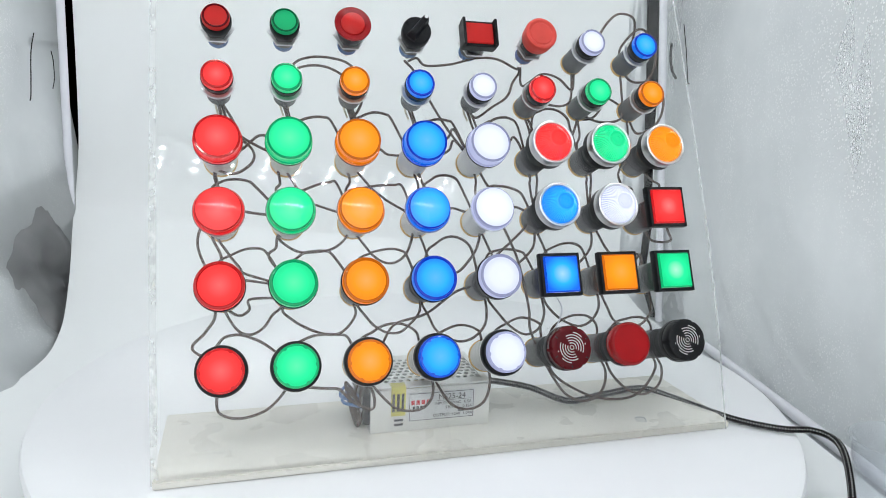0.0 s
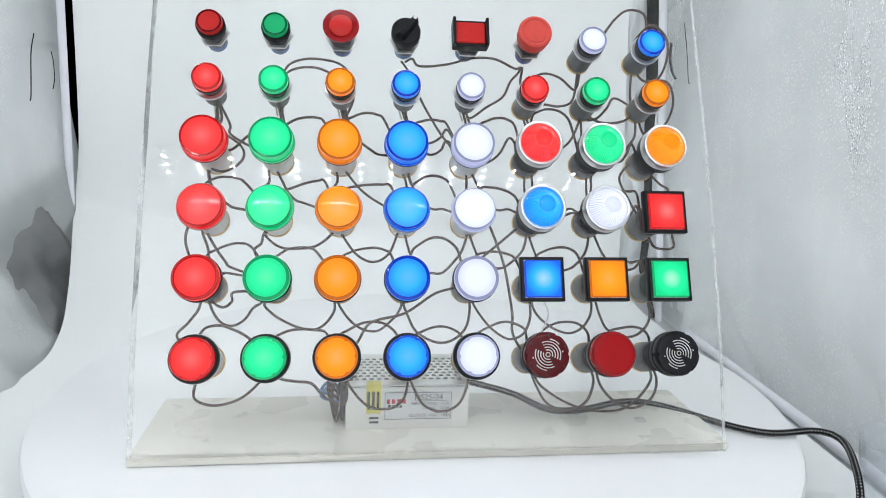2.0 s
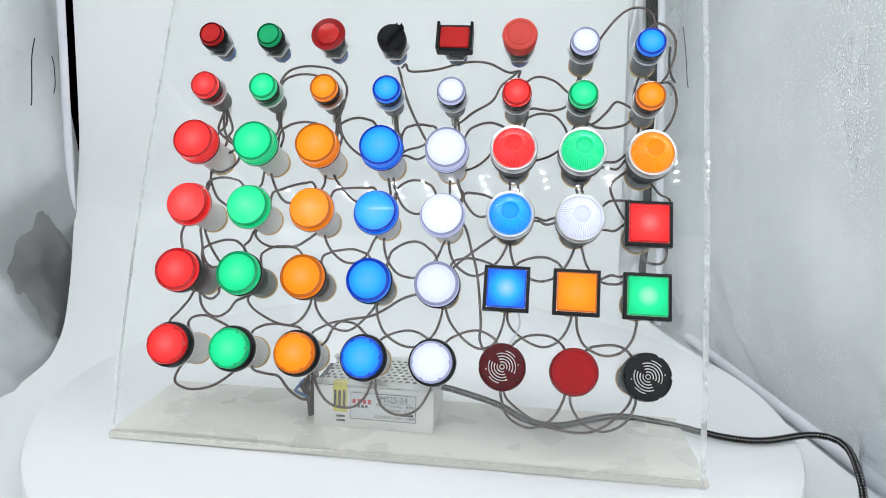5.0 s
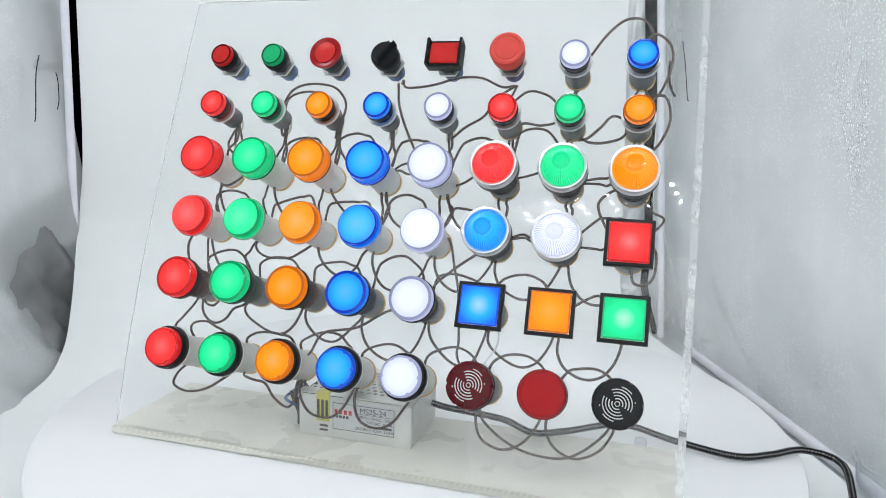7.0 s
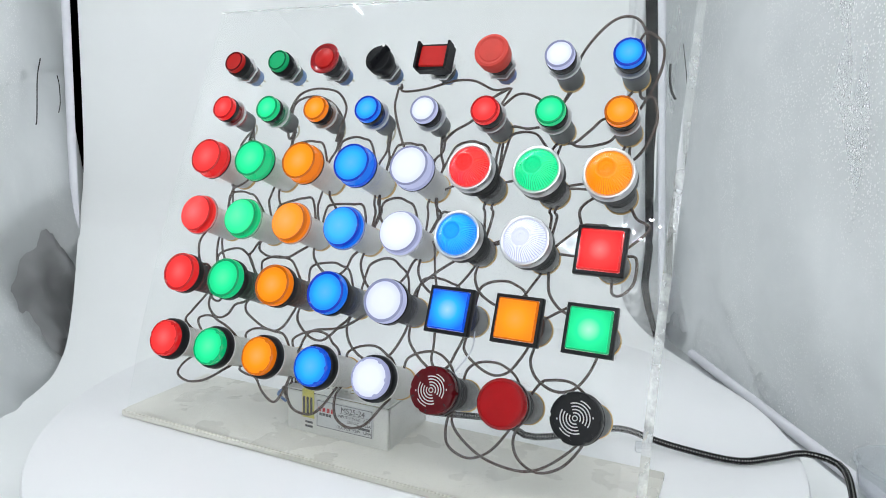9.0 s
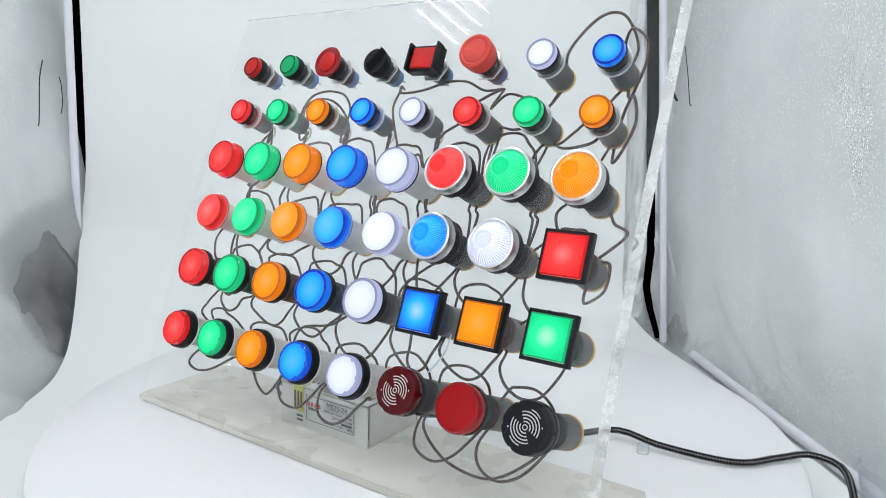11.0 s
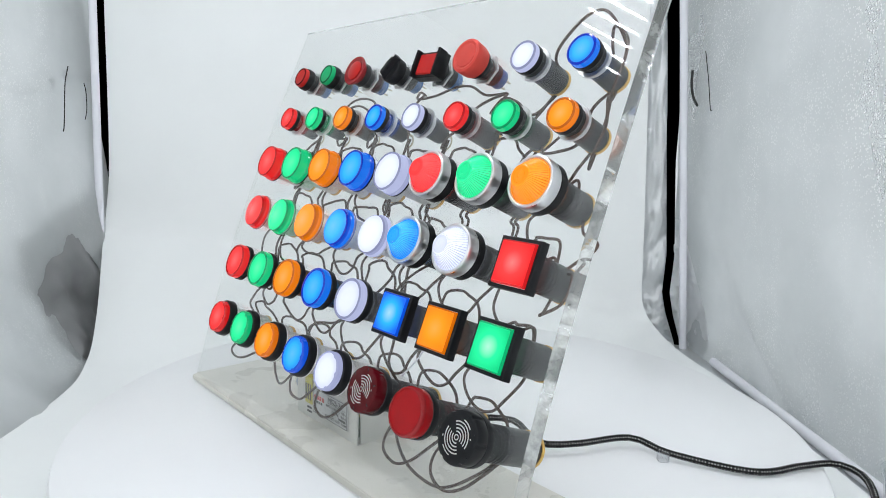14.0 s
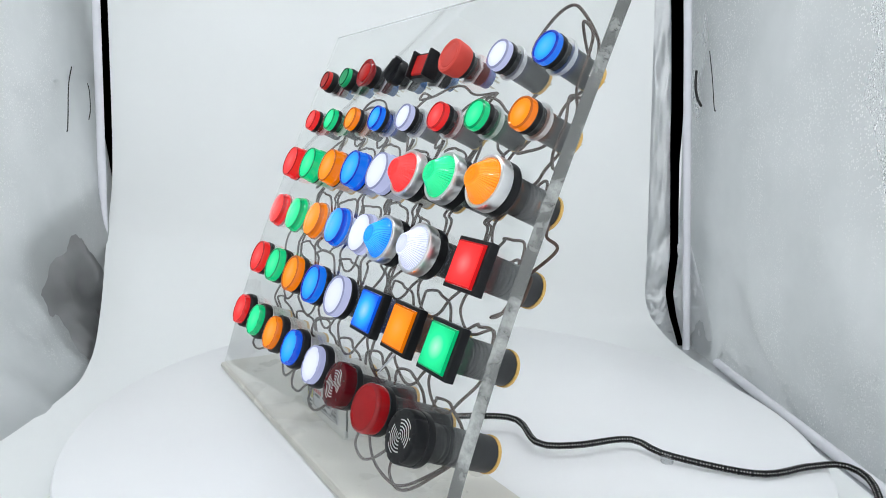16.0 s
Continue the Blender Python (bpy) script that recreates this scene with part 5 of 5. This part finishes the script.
# ---- mains cable: still outer run, and links that follow the stand ----
CABLE_R = 0.0025
TAIL = [(0.25, -0.24, FLOOR + 0.006), (0.24, -0.34, FLOOR + 0.004)]
INNER = [
    (0.0, [(0.0830, -0.0390), (0.1110, -0.0570), (0.1400, -0.0430), (0.1775, -0.0235), (0.1975, -0.0335), (0.2328, -0.0687), (0.2640, -0.0860), (0.2877, -0.0890), (0.2935, -0.1113), (0.2761, -0.1544), (0.2614, -0.1850)]),
    (4.0, [(0.0577, -0.0667), (0.0744, -0.0862), (0.0966, -0.0999), (0.1408, -0.0770), (0.1832, -0.0771), (0.2161, -0.0901), (0.2428, -0.0995), (0.2927, -0.0871), (0.3069, -0.0986), (0.3060, -0.1217), (0.3086, -0.1308)]),
    (7.0, [(0.0612, -0.0645), (0.0804, -0.0791), (0.1062, -0.0750), (0.1530, -0.0578), (0.1850, -0.0800), (0.2220, -0.0997), (0.2500, -0.0960), (0.2767, -0.0884), (0.2948, -0.1068), (0.2829, -0.1422), (0.2650, -0.1850)]),
    (16.0, [(0.0500, -0.0380), (0.0669, -0.0748), (0.0950, -0.0760), (0.1390, -0.0595), (0.1606, -0.0795), (0.2168, -0.1003), (0.2587, -0.0871), (0.2860, -0.0835), (0.2930, -0.1054), (0.2832, -0.1380), (0.2640, -0.1850)]),
]


def spin(t):
    return Matrix.Rotation(radians(SPIN0 + SPIN * t), 4, "Z")


def cable_line(t, n):
    """The inner cable at that time: from the power supply's side to the still run, in n even steps."""
    for (t0, a), (t1, b) in zip(INNER, INNER[1:]):
        if t <= t1:
            u = (t - t0) / (t1 - t0)
            mid = [(x0 + (x1 - x0) * u, y0 + (y1 - y0) * u) for (x0, y0), (x1, y1) in zip(a, b)]
            break
    s0 = spin(t) @ Vector((0.022, -0.050, 0.020))
    s1 = spin(t) @ Vector((0.034, -0.048, 0.017))
    zs = [0.0125, 0.0092, 0.0088, 0.0075, 0.0055, 0.0036, 0.0036, 0.0040, 0.0034, -0.006, -0.028]
    pts = spline([s0, s1] + [(x, y, z) for (x, y), z in zip(mid, zs)] + TAIL, 12)
    run = [0.0]
    for p, q in zip(pts, pts[1:]):
        run.append(run[-1] + (q - p).length)
    out = []
    k = 0
    for i in range(n + 1):
        s = run[-1] * i / n
        while k < len(run) - 2 and run[k + 1] < s:
            k += 1
        out.append(pts[k].lerp(pts[k + 1], (s - run[k]) / max(run[k + 1] - run[k], 1e-9)))
    return out


LINKS = 74
cable = empty("mains_cable", "black and white braided mains cable lying on the turntable", "cable")
link_len = 0.0080
link_mesh = finish(lathe([(0, -0.0016), (CABLE_R * 0.8, -0.0012), (CABLE_R, 0.0), (CABLE_R, link_len), (CABLE_R * 0.8, link_len + 0.0012), (0, link_len + 0.0016)], 14), "cable_link", BRAID, 60)
cable_links = []
for k in range(LINKS):
    o = new("cable_link", link_mesh)
    o.parent = cable
    cable_links.append(o)
bm = box((-0.004, -0.0035, -0.006), (0.004, 0.0035, 0.002), bevel=0.001)
clip = part("cable_tie", bm, CUP, cable, "small clear plastic tie")
clip.location = (0.161, -0.080, 0.005)

# ---- cup at the edge of the table ----
cup = empty("plastic_cup", "clear disposable plastic cup standing beside the turntable", "cup")
part("cup_wall", lathe([(0.0, 0.002), (0.024, 0.002), (0.025, 0.0), (0.0265, 0.002), (0.033, 0.060), (0.035, 0.0605), (0.0352, 0.0625), (0.0335, 0.0630), (0.0322, 0.0610), (0.0256, 0.003), (0.0, 0.003)], 48), CUP, cup)
cup.location = (0.3215, -0.137, FLOOR + 0.0012)

# ---- marks on the lining ----
def seam_mark(points, r, label):
    return tagged(part("stitching", pipe(spline(points, 6), r, 6), STITCH), label, "stitching", "lining marks")


def lining_x(y, z):
    """The left lining's place at that depth and height."""
    v = (z - FLOOR + 0.01) / (TOP - FLOOR + 0.01)
    low, high = -0.475 + (0.46 - y) * 0.0616, -0.53 - (0.46 - y) * 0.089
    g = min(1.0, max(0.0, (0.34 - y) / 0.14))
    return low + (high - low) * v + 0.075 * max(0.0, 1 - v / 0.16) ** 2 * g * g * (3 - 2 * g)


def shade_flap():
    """An added fold swelling out of the lining, coloured dark for the low corner's shade."""
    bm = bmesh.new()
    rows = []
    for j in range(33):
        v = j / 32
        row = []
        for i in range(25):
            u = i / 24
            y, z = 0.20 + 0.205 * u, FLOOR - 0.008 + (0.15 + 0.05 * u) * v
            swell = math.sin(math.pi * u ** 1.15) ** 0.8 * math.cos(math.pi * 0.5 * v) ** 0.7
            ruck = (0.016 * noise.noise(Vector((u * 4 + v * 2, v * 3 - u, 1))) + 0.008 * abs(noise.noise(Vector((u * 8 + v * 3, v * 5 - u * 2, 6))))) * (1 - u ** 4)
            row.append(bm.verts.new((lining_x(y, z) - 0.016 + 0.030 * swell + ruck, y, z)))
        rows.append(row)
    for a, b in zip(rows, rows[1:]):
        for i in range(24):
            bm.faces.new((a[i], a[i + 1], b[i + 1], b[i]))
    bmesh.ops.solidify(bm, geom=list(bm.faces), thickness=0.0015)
    return tagged(part("lining_shade", bm, SHADE_LINING, angle=70), "added dark grey fold standing in for shade on the tent lining", "tent lining")


shade_flap()
seam_mark([(0.3229, 0.4058, 0.3276), (0.324, 0.4084, 0.3086), (0.3257, 0.4025, 0.2918), (0.3276, 0.390, 0.280)], 0.0017, "dark curved slit in the lining")
seam_mark([(0.325, 0.3691, 0.3483), (0.3283, 0.3593, 0.3121), (0.3313, 0.3526, 0.2763), (0.332, 0.3477, 0.2719)], 0.0006, "thin dark thread on the lining")
seam_mark([(-0.492, 0.3449, 0.3032), (-0.490, 0.3321, 0.2798), (-0.4865, 0.3210, 0.2444), (-0.4845, 0.3148, 0.2268), (-0.4835, 0.3107, 0.2212)], 0.0007, "thin dark thread on the lining")
seam_mark([(-0.490, 0.3780, 0.2852), (-0.489, 0.3800, 0.2730), (-0.487, 0.3760, 0.2504), (-0.486, 0.3690, 0.2374)], 0.0006, "thin dark curved slit in the lining")


def motions():
    steps = [1.0 * k for k in range(17)]
    for ob, m in TURNING:
        walk(ob, [(t, spin(t) @ m) for t in steps])
    walk(cup, [(t, pose(0.3215 + dx, -0.137, FLOOR + 0.0012)) for t, dx in ((0.0, 0.0), (1.5, 0.004), (3.5, 0.0092), (4.5, 0.0085), (6.5, 0.001), (16.0, 0.001))])
    lines = {t: cable_line(t, LINKS) for t in steps}
    for k, o in enumerate(cable_links):
        walk(o, [(t, Matrix.LocRotScale(lines[t][k], (lines[t][k + 1] - lines[t][k]).to_track_quat("Z", "Y"), None)) for t in steps])


motions()
